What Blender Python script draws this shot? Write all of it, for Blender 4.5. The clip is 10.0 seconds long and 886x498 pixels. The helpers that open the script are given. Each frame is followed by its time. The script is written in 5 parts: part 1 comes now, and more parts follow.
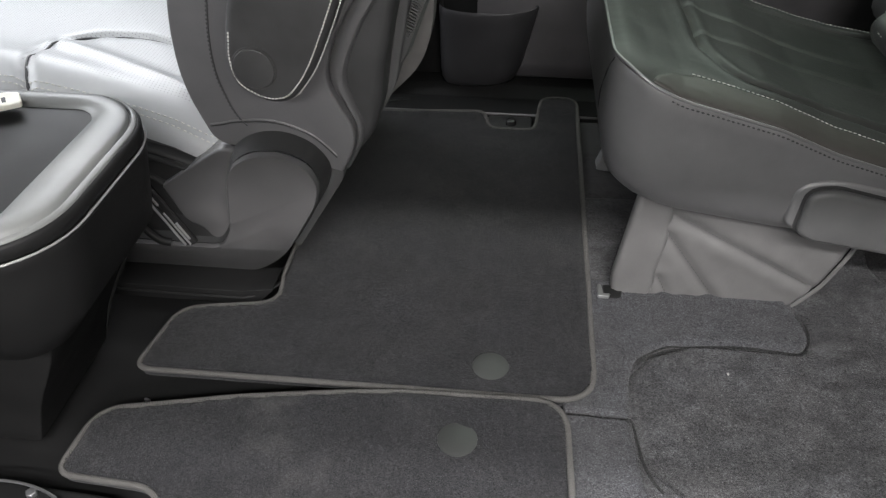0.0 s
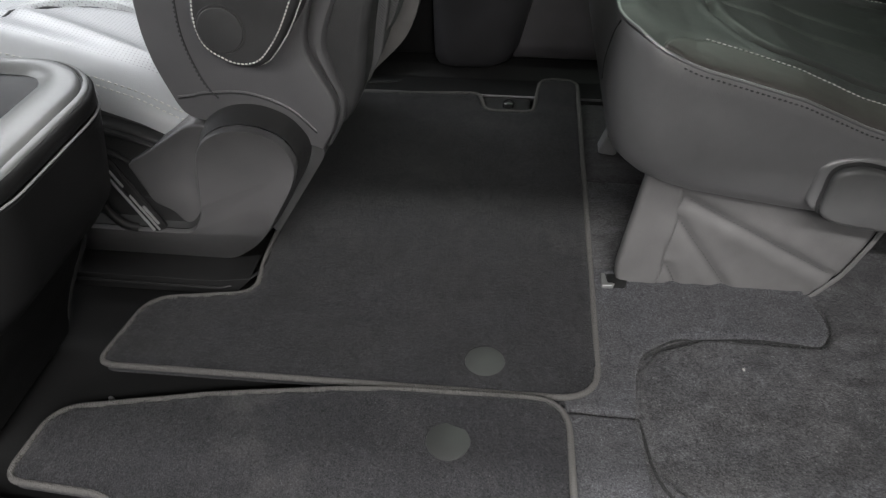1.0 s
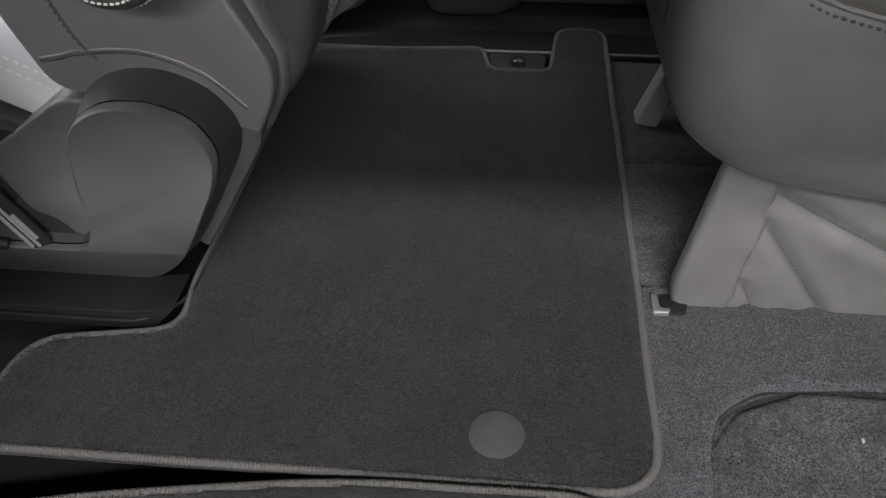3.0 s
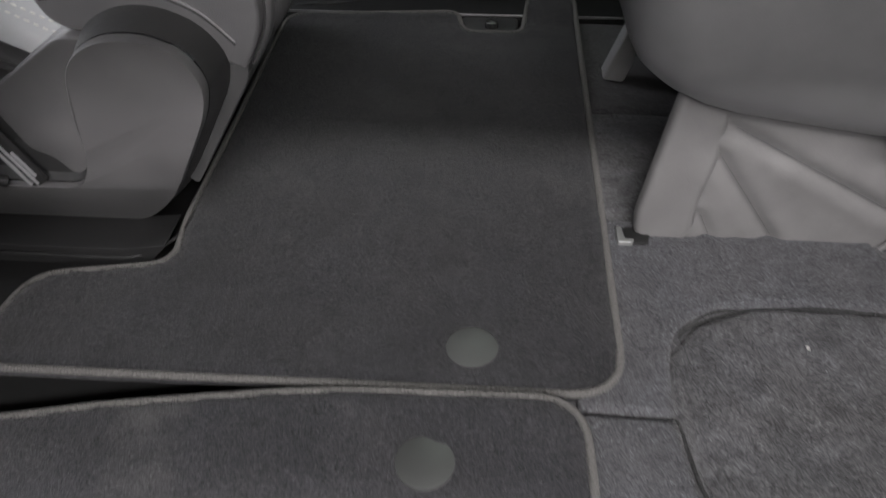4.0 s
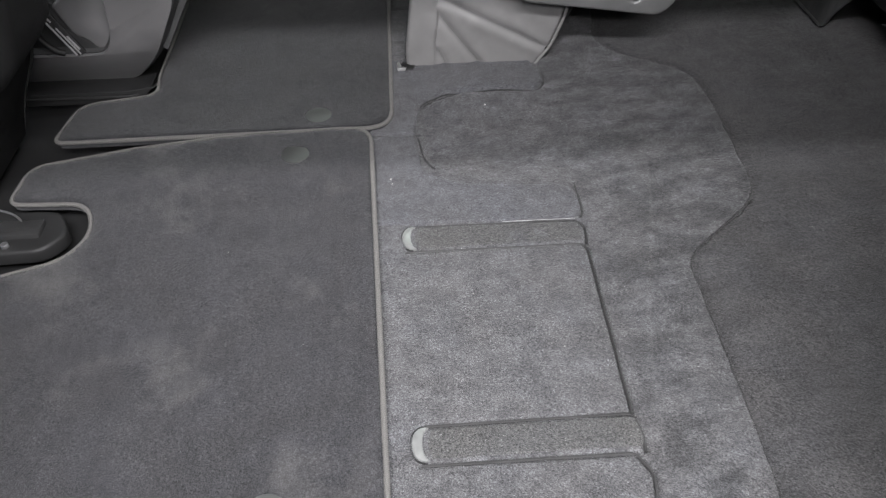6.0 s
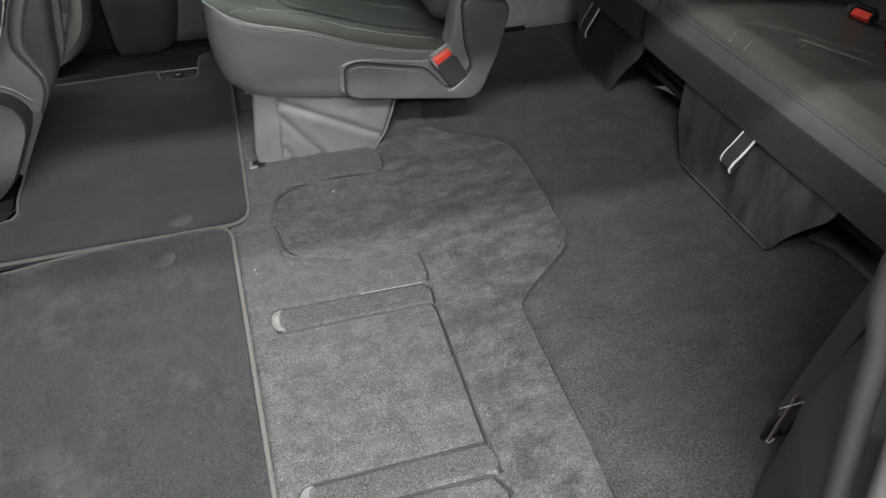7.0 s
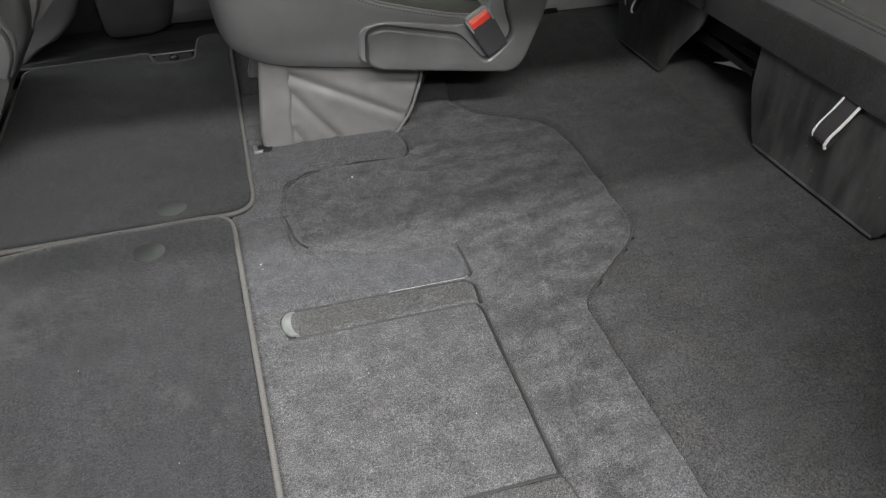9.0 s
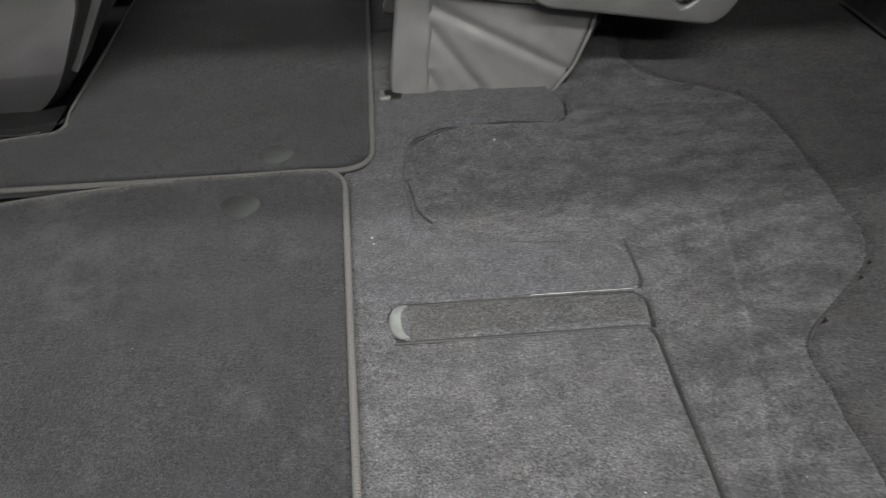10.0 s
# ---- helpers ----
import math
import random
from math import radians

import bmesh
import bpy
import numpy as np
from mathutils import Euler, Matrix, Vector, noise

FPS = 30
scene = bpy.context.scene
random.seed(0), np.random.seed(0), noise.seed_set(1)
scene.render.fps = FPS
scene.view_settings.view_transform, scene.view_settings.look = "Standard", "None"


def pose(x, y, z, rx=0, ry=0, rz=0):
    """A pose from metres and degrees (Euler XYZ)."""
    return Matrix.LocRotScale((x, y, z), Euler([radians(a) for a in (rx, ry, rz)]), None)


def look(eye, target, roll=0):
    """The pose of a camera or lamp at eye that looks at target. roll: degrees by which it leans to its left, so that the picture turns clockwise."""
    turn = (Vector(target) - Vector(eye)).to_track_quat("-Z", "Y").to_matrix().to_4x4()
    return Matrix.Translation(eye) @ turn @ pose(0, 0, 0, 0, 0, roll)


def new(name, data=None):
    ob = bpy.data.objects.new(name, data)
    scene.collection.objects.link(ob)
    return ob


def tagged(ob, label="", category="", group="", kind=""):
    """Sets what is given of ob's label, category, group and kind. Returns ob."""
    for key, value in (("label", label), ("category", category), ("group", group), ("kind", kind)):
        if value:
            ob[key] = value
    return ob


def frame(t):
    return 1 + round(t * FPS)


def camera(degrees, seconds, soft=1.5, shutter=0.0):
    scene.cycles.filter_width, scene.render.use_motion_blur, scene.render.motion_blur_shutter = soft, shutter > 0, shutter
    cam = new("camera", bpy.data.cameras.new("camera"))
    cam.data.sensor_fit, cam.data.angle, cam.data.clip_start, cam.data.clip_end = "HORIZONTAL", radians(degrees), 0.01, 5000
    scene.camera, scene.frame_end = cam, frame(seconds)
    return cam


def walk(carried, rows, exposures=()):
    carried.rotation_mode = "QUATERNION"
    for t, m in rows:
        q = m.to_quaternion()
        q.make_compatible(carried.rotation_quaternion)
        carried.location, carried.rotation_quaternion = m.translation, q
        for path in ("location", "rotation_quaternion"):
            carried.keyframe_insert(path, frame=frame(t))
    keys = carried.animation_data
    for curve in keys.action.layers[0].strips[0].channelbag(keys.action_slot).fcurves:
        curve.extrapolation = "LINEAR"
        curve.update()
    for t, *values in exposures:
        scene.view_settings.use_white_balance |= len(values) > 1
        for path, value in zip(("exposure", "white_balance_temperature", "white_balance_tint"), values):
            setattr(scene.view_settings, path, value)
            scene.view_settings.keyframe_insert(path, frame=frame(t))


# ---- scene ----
cam = camera(62.0, 10.0, soft=1.3, shutter=0.2)
PATH = [
    (0, (0.022, -0.004, 0.72), (-0.143, 1.549, -0.53), -0.2),
    (0.5, (0.071, -0.022, 0.714), (-0.093, 1.526, -0.541), -0.1),
    (0.7, (0.076, -0.009, 0.701), (-0.11, 1.536, -0.554), -0.3),
    (1, (0.027, 0.048, 0.658), (-0.135, 1.598, -0.595), -0.2),
    (1.2, (0.009, 0.089, 0.635), (-0.174, 1.634, -0.622), -0.5),
    (1.5, (-0.058, 0.144, 0.622), (-0.223, 1.698, -0.626), -0.3),
    (1.7, (-0.056, 0.2, 0.64), (-0.242, 1.743, -0.619), -0.3),
    (2, (-0.032, 0.311, 0.591), (-0.193, 1.859, -0.664), -0.3),
    (2.2, (-0.005, 0.345, 0.56), (-0.19, 1.874, -0.715), -0.3),
    (2.5, (-0.002, 0.295, 0.533), (-0.147, 1.821, -0.752), -0.2),
    (2.7, (0.012, 0.29, 0.538), (-0.15, 1.781, -0.784), -0.8),
    (3.8, (-0.004, 0.291, 0.52), (-0.118, 1.761, -0.831), -0.6),
    (4, (0.019, 0.216, 0.521), (-0.086, 1.687, -0.83), -0.4),
    (4.5, (0.079, 0.017, 0.53), (-0.002, 1.447, -0.866), -1.1),
    (5, (0.116, -0.181, 0.575), (0.096, 1.226, -0.847), -0.8),
    (5.2, (0.121, -0.254, 0.601), (0.127, 1.15, -0.824), -0.3),
    (6.3, (0.181, -0.543, 0.824), (0.35, 0.896, -0.554), -0.7),
    (6.5, (0.187, -0.57, 0.848), (0.434, 0.88, -0.506), -0.6),
    (7, (0.188, -0.598, 0.884), (0.616, 0.88, -0.393), -0.2),
    (7.5, (0.173, -0.589, 0.872), (0.696, 0.894, -0.363), -0.1),
    (8, (0.115, -0.576, 0.83), (0.665, 0.907, -0.394), -0.1),
    (8.5, (0.085, -0.516, 0.747), (0.612, 0.98, -0.471), -0.3),
    (9, (0.161, -0.445, 0.696), (0.604, 1.076, -0.524), -0.4),
    (9.5, (0.212, -0.35, 0.633), (0.516, 1.197, -0.598), -0.4),
    (10, (0.16, -0.225, 0.555), (0.304, 1.302, -0.728), -0.3),
]
EXPOSURES = [(0.0, -0.16, 6400, 12), (1.0, -0.42, 6400, 12), (2.0, -0.45, 6450, 13), (2.7, -0.25, 6400, 15), (4.0, -0.1, 6400, 15), (4.5, 0.23, 6150, 20), (5.2, 0.02, 6200, 19), (6.5, 0.09, 6300, 11), (7.5, 0.07, 6500, 10), (9.0, -0.06, 6420, 10), (10.0, -0.30, 6480, 10)]
walk(cam, [(t, look(eye, target, roll)) for t, eye, target, roll in PATH], exposures=EXPOSURES)

# ---- world and light ----
world = bpy.data.worlds.new("world")
scene.world = world
world.use_nodes = True
wn = world.node_tree.nodes
wn["Background"].inputs[0].default_value = (0.93, 0.95, 1.0, 1)
wn["Background"].inputs[1].default_value = 0.3


def tube_lamp(name, x, y, z, aim, length, width, watts, colour=(1, 0.982, 0.955)):
    data = bpy.data.lights.new(name, "AREA")
    data.shape, data.size, data.size_y = "RECTANGLE", length, width
    data.energy, data.color = watts, colour
    ob = new(name, data)
    ob.matrix_world = look((x, y, z), aim)
    return ob


tube_lamp("hall_tube_lamp", 0.25, -1.45, 2.75, (0.25, 0.4, 0.0), 3.2, 0.05, 205)
tube_lamp("hall_tube_lamp", 0.25, -2.05, 2.75, (0.25, 0.6, 0.0), 3.2, 0.08, 350)
# Third tube, unseen: added at a low angle to brighten upright faces.
tube_lamp("hall_tube_lamp", 0.9, -3.7, 2.75, (0.9, 0.8, 0.3), 4.0, 0.16, 270)
tube_lamp("windscreen_daylight", -1.68, 0.56, 0.90, (-0.9, 0.56, 0.25), 1.6, 0.5, 22, (0.95, 0.98, 1))
tube_lamp("front_window_daylight", -0.76, 1.465, 0.92, (-0.72, 0.85, 0.25), 0.84, 0.36, 13, (0.95, 0.98, 1))
tube_lamp("side_window_daylight", 0.38, 1.465, 0.92, (0.38, 0.2, 0.5), 1.0, 0.36, 4.5, (0.82, 1.0, 0.84))


# ---- materials ----
def material(name):
    m = bpy.data.materials.new(name)
    m.use_nodes = True
    return m, m.node_tree.nodes, m.node_tree.links, m.node_tree.nodes["Principled BSDF"]


def coords(n, l, scale=(1, 1, 1), turn=0.0):
    tc, mp = n.new("ShaderNodeTexCoord"), n.new("ShaderNodeMapping")
    mp.inputs["Scale"].default_value = scale
    if turn:
        mp.vector_type = "TEXTURE"
        mp.inputs["Scale"].default_value = tuple(1 / s for s in scale)
        mp.inputs["Rotation"].default_value = (0, 0, radians(turn))
    l.new(tc.outputs["Object"], mp.inputs["Vector"])
    return mp.outputs["Vector"]


def noise_tex(n, l, vec, scale, detail=4, rough=0.6):
    t = n.new("ShaderNodeTexNoise")
    t.inputs["Scale"].default_value, t.inputs["Detail"].default_value, t.inputs["Roughness"].default_value = scale, detail, rough
    l.new(vec, t.inputs["Vector"])
    return t.outputs["Fac"]


def ramp(n, l, fac, stops):
    r = n.new("ShaderNodeValToRGB")
    while len(r.color_ramp.elements) < len(stops):
        r.color_ramp.elements.new(0.5)
    for e, (p, c) in zip(r.color_ramp.elements, stops):
        e.position, e.color = p, (*c, 1) if len(c) == 3 else (c[0], c[0], c[0], 1)
    l.new(fac, r.inputs["Fac"])
    return r.outputs["Color"]


def mix(n, l, fac, a, b, mode="MIX"):
    x = n.new("ShaderNodeMix")
    x.data_type, x.blend_type = "RGBA", mode
    for sock, v in ((x.inputs[0], fac), (x.inputs[6], a), (x.inputs[7], b)):
        if hasattr(v, "links"):
            l.new(v, sock)
        elif isinstance(v, float):
            sock.default_value = v
        else:
            sock.default_value = (*v, 1)
    return x.outputs[2]


def bump(n, l, bsdf, height, strength, distance):
    b = n.new("ShaderNodeBump")
    b.inputs["Strength"].default_value, b.inputs["Distance"].default_value = strength, distance
    l.new(height, b.inputs["Height"])
    l.new(b.outputs["Normal"], bsdf.inputs["Normal"])


def carpet(name, base, spread=0.5, fibre=420, patch=9, sheen=0.08, tint=(1, 1, 1), brushed=0.35, strands=0.0, comb=(1, 3.2, 1), marks=0.0, dust=0.0):
    """Short cut-pile carpet: fine fibre grain, brushed patches, a little lint."""
    m, n, l, b = material(name)
    v = coords(n, l)
    lo = tuple(base * (1 - spread) * t for t in tint)
    hi = tuple(base * (1 + spread) * t for t in tint)
    fine = noise_tex(n, l, v, fibre, 2, 0.7)
    mid = noise_tex(n, l, v, fibre * 0.42, 4, 0.7)
    stroke = noise_tex(n, l, coords(n, l, comb), patch * 1.7, 8, 0.75)
    big = noise_tex(n, l, v, patch, 9, 0.78)
    c = ramp(n, l, fine, [(0.36, lo), (0.64, hi)])
    c = mix(n, l, 0.7, c, ramp(n, l, mid, [(0.33, (0.42,)), (0.66, (1.0,))]), "MULTIPLY")
    c = mix(n, l, brushed * 0.8, c, ramp(n, l, stroke, [(0.36, (0.55,)), (0.62, (1.0,))]), "MULTIPLY")
    c = mix(n, l, brushed, c, ramp(n, l, big, [(0.38, (0.5,)), (0.60, (1.0,))]), "MULTIPLY")
    hue = noise_tex(n, l, v, 11, 4, 0.6)
    c = mix(n, l, 0.09, c, ramp(n, l, hue, [(0.38, (1.10, 1.0, 0.90)), (0.5, (1.0, 1.0, 1.0)), (0.62, (0.90, 0.97, 1.14))]), "MULTIPLY")
    if dust:
        c = mix(n, l, ramp(n, l, noise_tex(n, l, v, 6.5, 4, 0.6), [(0.56, (0.0,)), (0.74, (dust,))]), c, (0.15, 0.145, 0.135))
    if marks:
        strokes = noise_tex(n, l, coords(n, l, (7, 17, 1), 12), 1.5, 5, 0.6)
        xyz = n.new("ShaderNodeSeparateXYZ")
        l.new(v, xyz.inputs[0])
        zone = mix(n, l, ramp(n, l, xyz.outputs["X"], [(0.40, (0.0,)), (0.47, (1.0,))]), ramp(n, l, xyz.outputs["Y"], [(0.36, (0.2,)), (0.50, (0.45,))]), (1.0, 1.0, 1.0))
        lay = mix(n, l, zone, (1.0, 1.0, 1.0), ramp(n, l, strokes, [(0.40, (0.46,)), (0.58, (1.0,))]))
        c = mix(n, l, marks, c, lay, "MULTIPLY")
    if strands:
        geo = n.new("ShaderNodeNewGeometry")
        c = mix(n, l, strands, c, ramp(n, l, geo.outputs["Random Per Island"], [(0.0, (0.16,)), (0.85, (1.0,)), (1.0, (2.3,))]), "MULTIPLY")
    l.new(c, b.inputs["Base Color"])
    b.inputs["Roughness"].default_value = 0.95
    b.inputs["Specular IOR Level"].default_value = 0.1
    b.inputs["Sheen Weight"].default_value = sheen
    b.inputs["Sheen Roughness"].default_value = 0.5
    bump(n, l, b, mix(n, l, 0.4, fine, mid), 0.9, 0.0024)
    return m


def leather(name, base, rough=0.38, grain=900, perforated=False, tint=(1, 1, 1), blotch=1.0, spec=0.5, coat=0.0):
    m, n, l, b = material(name)
    v = coords(n, l)
    vo = n.new("ShaderNodeTexVoronoi")
    vo.inputs["Scale"].default_value = grain
    l.new(v, vo.inputs["Vector"])
    wr = noise_tex(n, l, v, 22, 5, 0.6)
    c = ramp(n, l, wr, [(0.3, tuple(base * (1 - 0.2 * blotch) * t for t in tint)), (0.7, tuple(base * (1 + 0.15 * blotch) * t for t in tint))])
    if perforated:
        holes = n.new("ShaderNodeTexVoronoi")
        holes.voronoi_dimensions = "2D"
        holes.inputs["Scale"].default_value, holes.inputs["Randomness"].default_value = 220, 0.0
        l.new(v, holes.inputs["Vector"])
        xyz = n.new("ShaderNodeSeparateXYZ")
        l.new(v, xyz.inputs[0])
        dots = mix(n, l, ramp(n, l, xyz.outputs["Y"], [(0.836, (0.0,)), (0.838, (1.0,))]), (0.0, 0.0, 0.0), ramp(n, l, holes.outputs["Distance"], [(0.15, (0.75,)), (0.22, (0.0,))]))
        c = mix(n, l, dots, c, (0.15, 0.15, 0.15))
    l.new(c, b.inputs["Base Color"])
    r = ramp(n, l, wr, [(0.3, (rough * (1 - 0.15 * blotch),)), (0.7, (rough * (1 + 0.2 * blotch),))])
    l.new(r, b.inputs["Roughness"])
    b.inputs["Specular IOR Level"].default_value = spec
    b.inputs["Coat Weight"].default_value, b.inputs["Coat Roughness"].default_value = coat, 0.40
    h = mix(n, l, 0.2, vo.outputs["Distance"], wr)
    bump(n, l, b, h, 0.3, 0.0009)
    return m


def plastic(name, base, rough=0.5, grain=1100, strength=0.35, tint=(1, 1, 1), streaks=False, spec=0.5):
    m, n, l, b = material(name)
    v = coords(n, l)
    fine = noise_tex(n, l, v, grain, 2, 0.6)
    wear = noise_tex(n, l, coords(n, l, (1, 3, 0.8)) if streaks else v, 11 if streaks else 16, 6, 0.62 if streaks else 0.5)
    k = 3.2 if streaks else 1.18
    c = ramp(n, l, wear, [(0.35, tuple(base * 0.85 * t for t in tint)), (0.75, tuple(base * k * t for t in tint))])
    if streaks:
        c = mix(n, l, ramp(n, l, noise_tex(n, l, v, 120, 2, 0.5), [(0.70, (0.0,)), (0.75, (0.55,))]), c, (0.22, 0.23, 0.20))
    l.new(c, b.inputs["Base Color"])
    l.new(ramp(n, l, wear, [(0.3, (rough * 0.9,)), (0.7, (min(1, rough * 1.15),))]), b.inputs["Roughness"])
    b.inputs["Specular IOR Level"].default_value = spec
    bump(n, l, b, fine, strength, 0.0006)
    return m


def plain(name, colour, rough=0.5, metal=0.0):
    m, n, l, b = material(name)
    v = coords(n, l)
    w = noise_tex(n, l, v, 60, 4, 0.6)
    l.new(ramp(n, l, w, [(0.3, tuple(c * 0.85 for c in colour)), (0.7, tuple(min(1, c * 1.1) for c in colour))]), b.inputs["Base Color"])
    b.inputs["Roughness"].default_value, b.inputs["Metallic"].default_value = rough, metal
    bump(n, l, b, w, 0.1, 0.0005)
    return m


def ribbed(name, base, scale, rough=0.8):
    """Woven thread or webbing: fine ribs over the weave."""
    m, n, l, b = material(name)
    v = coords(n, l)
    w = n.new("ShaderNodeTexWave")
    w.inputs["Scale"].default_value, w.inputs["Distortion"].default_value = scale, 1.5
    w.bands_direction = "DIAGONAL"
    l.new(v, w.inputs["Vector"])
    l.new(ramp(n, l, w.outputs["Fac"], [(0.1, tuple(c * 0.6 for c in base)), (0.9, base)]), b.inputs["Base Color"])
    b.inputs["Roughness"].default_value = rough
    bump(n, l, b, w.outputs["Fac"], 0.6, 0.0008)
    return m


CARPET_MAT = carpet("mat_carpet", 0.028, 0.55, fibre=620, patch=13, brushed=0.5, tint=(0.99, 0.98, 1.045), comb=(3.6, 1, 1), dust=0.05)
CARPET_PANEL = carpet("panel_carpet", 0.096, 0.6, fibre=560, patch=24, sheen=0.1, tint=(0.985, 0.985, 1.015), brushed=0.75, comb=(1, 1.5, 1), marks=0.75)
CARPET_FLAP = carpet("lid_carpet", 0.082, 0.6, fibre=640, patch=30, sheen=0.08, tint=(0.975, 0.985, 1.045), brushed=0.5, comb=(1, 1.3, 1))
CARPET_REAR = carpet("rear_carpet", 0.058, 0.6, fibre=520, patch=14, brushed=0.5, tint=(1.0, 0.985, 1.0), marks=0.25)
CARPET_STRIP = carpet("strip_carpet", 0.064, 0.7, fibre=600, patch=20, tint=(1.0, 1.0, 0.985), brushed=0.2)
STRAND_PANEL = carpet("panel_strands", 0.126, 0.6, fibre=560, patch=24, tint=(0.985, 0.985, 1.015), brushed=0.75, comb=(1, 1.5, 1), strands=0.8, marks=0.75)
STRAND_FLAP = carpet("lid_strands", 0.107, 0.6, fibre=640, patch=30, tint=(0.975, 0.985, 1.045), brushed=0.5, comb=(1, 1.3, 1), strands=0.8)
STRAND_REAR = carpet("rear_strands", 0.080, 0.6, fibre=520, patch=14, brushed=0.5, strands=0.8, tint=(1.0, 0.985, 1.0), marks=0.25)
CARPET_MAT_NEAR = carpet("trodden_mat_carpet", 0.032, 0.55, fibre=620, patch=13, brushed=0.5, tint=(0.99, 0.98, 1.045), comb=(3.6, 1, 1), dust=0.16)
STRAND_MAT_NEAR = carpet("trodden_mat_strands", 0.043, 0.55, fibre=620, patch=13, brushed=0.5, strands=0.8, tint=(0.99, 0.98, 1.045), comb=(3.6, 1, 1), dust=0.16)
STRAND_MAT = carpet("mat_strands", 0.037, 0.55, fibre=620, patch=13, brushed=0.5, strands=0.8, tint=(0.99, 0.98, 1.045), comb=(3.6, 1, 1), dust=0.05)
STRAND_STRIP = carpet("strip_strands", 0.088, 0.7, fibre=600, patch=20, tint=(1.0, 1.0, 0.985), strands=0.85)
# Dark carpet for tubes that stand in for crevice shade.
CARPET_SHADE = carpet("crevice_shade_carpet", 0.028, 0.6, fibre=560, patch=27)
CARPET_BAND = carpet("band_carpet", 0.048, 0.3, fibre=600, patch=12)
BINDING = ribbed("binding_thread", (0.085, 0.082, 0.077), 260)
LEATHER = leather("black_leather", 0.048, 0.42)
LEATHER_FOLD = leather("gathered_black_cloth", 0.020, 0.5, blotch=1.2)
LEATHER_SOFT = leather("charcoal_leather", 0.112, 0.38, spec=0.8, coat=0.35, blotch=0.6, tint=(1.0, 0.985, 1.0))
# Charcoal leather again, lightened for the light on the seat's door side.
LEATHER_SIDE_LIT = leather("lit_side_leather", 0.128, 0.36, spec=1.0, coat=0.6, blotch=0.6, tint=(1.0, 0.99, 1.0))
# The bolster's warm tint puts a reflection into the colour.
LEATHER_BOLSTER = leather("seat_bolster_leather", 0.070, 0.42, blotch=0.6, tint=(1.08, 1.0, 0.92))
LEATHER_BENCH = leather("bench_leather", 0.108, 0.36, blotch=0.8, tint=(1.04, 1.0, 0.95))
LEATHER_FACE = leather("bench_front_leather", 0.108, 0.45, blotch=0.7)
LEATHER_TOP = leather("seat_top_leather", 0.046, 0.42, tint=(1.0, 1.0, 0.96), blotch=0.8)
# Grey leather with its base colour paled for the windscreen glare.
LEATHER_GREY = leather("glare_paled_leather", 0.46, 0.30, perforated=True, tint=(0.96, 0.985, 1.0), blotch=0.12)
LEATHER_SKIRT = leather("skirt_vinyl", 0.108, 0.48, coat=0.1, grain=700, blotch=0.6, tint=(1.0, 0.98, 0.97))
PLASTIC = plastic("dark_grey_plastic", 0.078, 0.34, strength=0.6, tint=(1.01, 0.99, 1.0))
PLASTIC_RIM = plastic("cover_rim_plastic", 0.030, 0.42, strength=0.5, spec=0.4)
PLASTIC_COVER = plastic("seat_cover_plastic", 0.076, 0.34, strength=0.6)
# Quarter trim colour paled to carry the strong light on it.
PLASTIC_QUARTER = plastic("quarter_plastic", 0.36, 0.5)
PLASTIC_BLACK = plastic("black_plastic", 0.012, 0.5, spec=0.16)
PLASTIC_BUCKLE = plastic("buckle_plastic", 0.035, 0.34, strength=0.2, tint=(0.97, 0.99, 1.04))
PLASTIC_TRIM = plastic("trim_plastic", 0.040, 0.44, tint=(0.88, 1.0, 0.92), spec=0.35)
PLASTIC_POST = plastic("door_post_plastic", 0.045, 0.5, tint=(1.03, 1.0, 0.98), spec=0.3)
PLASTIC_GREY = plastic("light_grey_plastic", 0.22, 0.4)
PLASTIC_LID = plastic("satin_lid_plastic", 0.17, 0.36, tint=(0.98, 1.0, 0.98))
PLASTIC_POCKET = plastic("pocket_plastic", 0.034, 0.33, tint=(1.0, 0.98, 1.03))
PLASTIC_DOOR = plastic("door_plastic", 0.070, 0.42, tint=(1.02, 0.97, 1.01))
VINYL_FLAP = plastic("scuffed_black_vinyl", 0.026, 0.42, grain=300, streaks=True)
SEAL_RUBBER = plastic("seal_rubber", 0.022, 0.55, spec=0.3)
PLASTIC_STUD = plastic("glossy_black_plastic", 0.02, 0.2, strength=0.1)
RUBBER = plastic("black_rubber", 0.016, 0.55)
CAP_RUBBER = plastic("grey_rubber_cap", 0.036, 0.42, grain=500, tint=(0.96, 1.0, 0.96))
STEEL = plain("steel", (0.62, 0.62, 0.63), 0.42, 1.0)
SILVER = plain("silver_plastic", (0.20, 0.205, 0.20), 0.32, 0.5)
RED = plain("red_plastic", (0.72, 0.06, 0.04), 0.4)
THREAD = plain("pale_thread", (0.62, 0.62, 0.58), 0.7)
THREAD_DARK = plain("dark_thread", (0.05, 0.05, 0.05), 0.7)
WEBBING = ribbed("black_webbing", (0.040, 0.036, 0.037), 420)
WEBBING_BELT = ribbed("belt_webbing", (0.055, 0.047, 0.048), 420)
WEBBING_BROWN = ribbed("brown_webbing", (0.11, 0.085, 0.085), 300)
STRAP_WHITE = plain("white_webbing_edge", (0.75, 0.75, 0.73), 0.7)
HEADLINER = plain("headliner_cloth", (0.30, 0.29, 0.27), 0.95)
CHROME = plain("worn_chrome", (0.36, 0.36, 0.37), 0.28, 0.45)
CREAM = plain("cream_plastic", (0.72, 0.70, 0.62), 0.5)
CONCRETE = plain("hall_concrete", (0.30, 0.30, 0.29), 0.8)
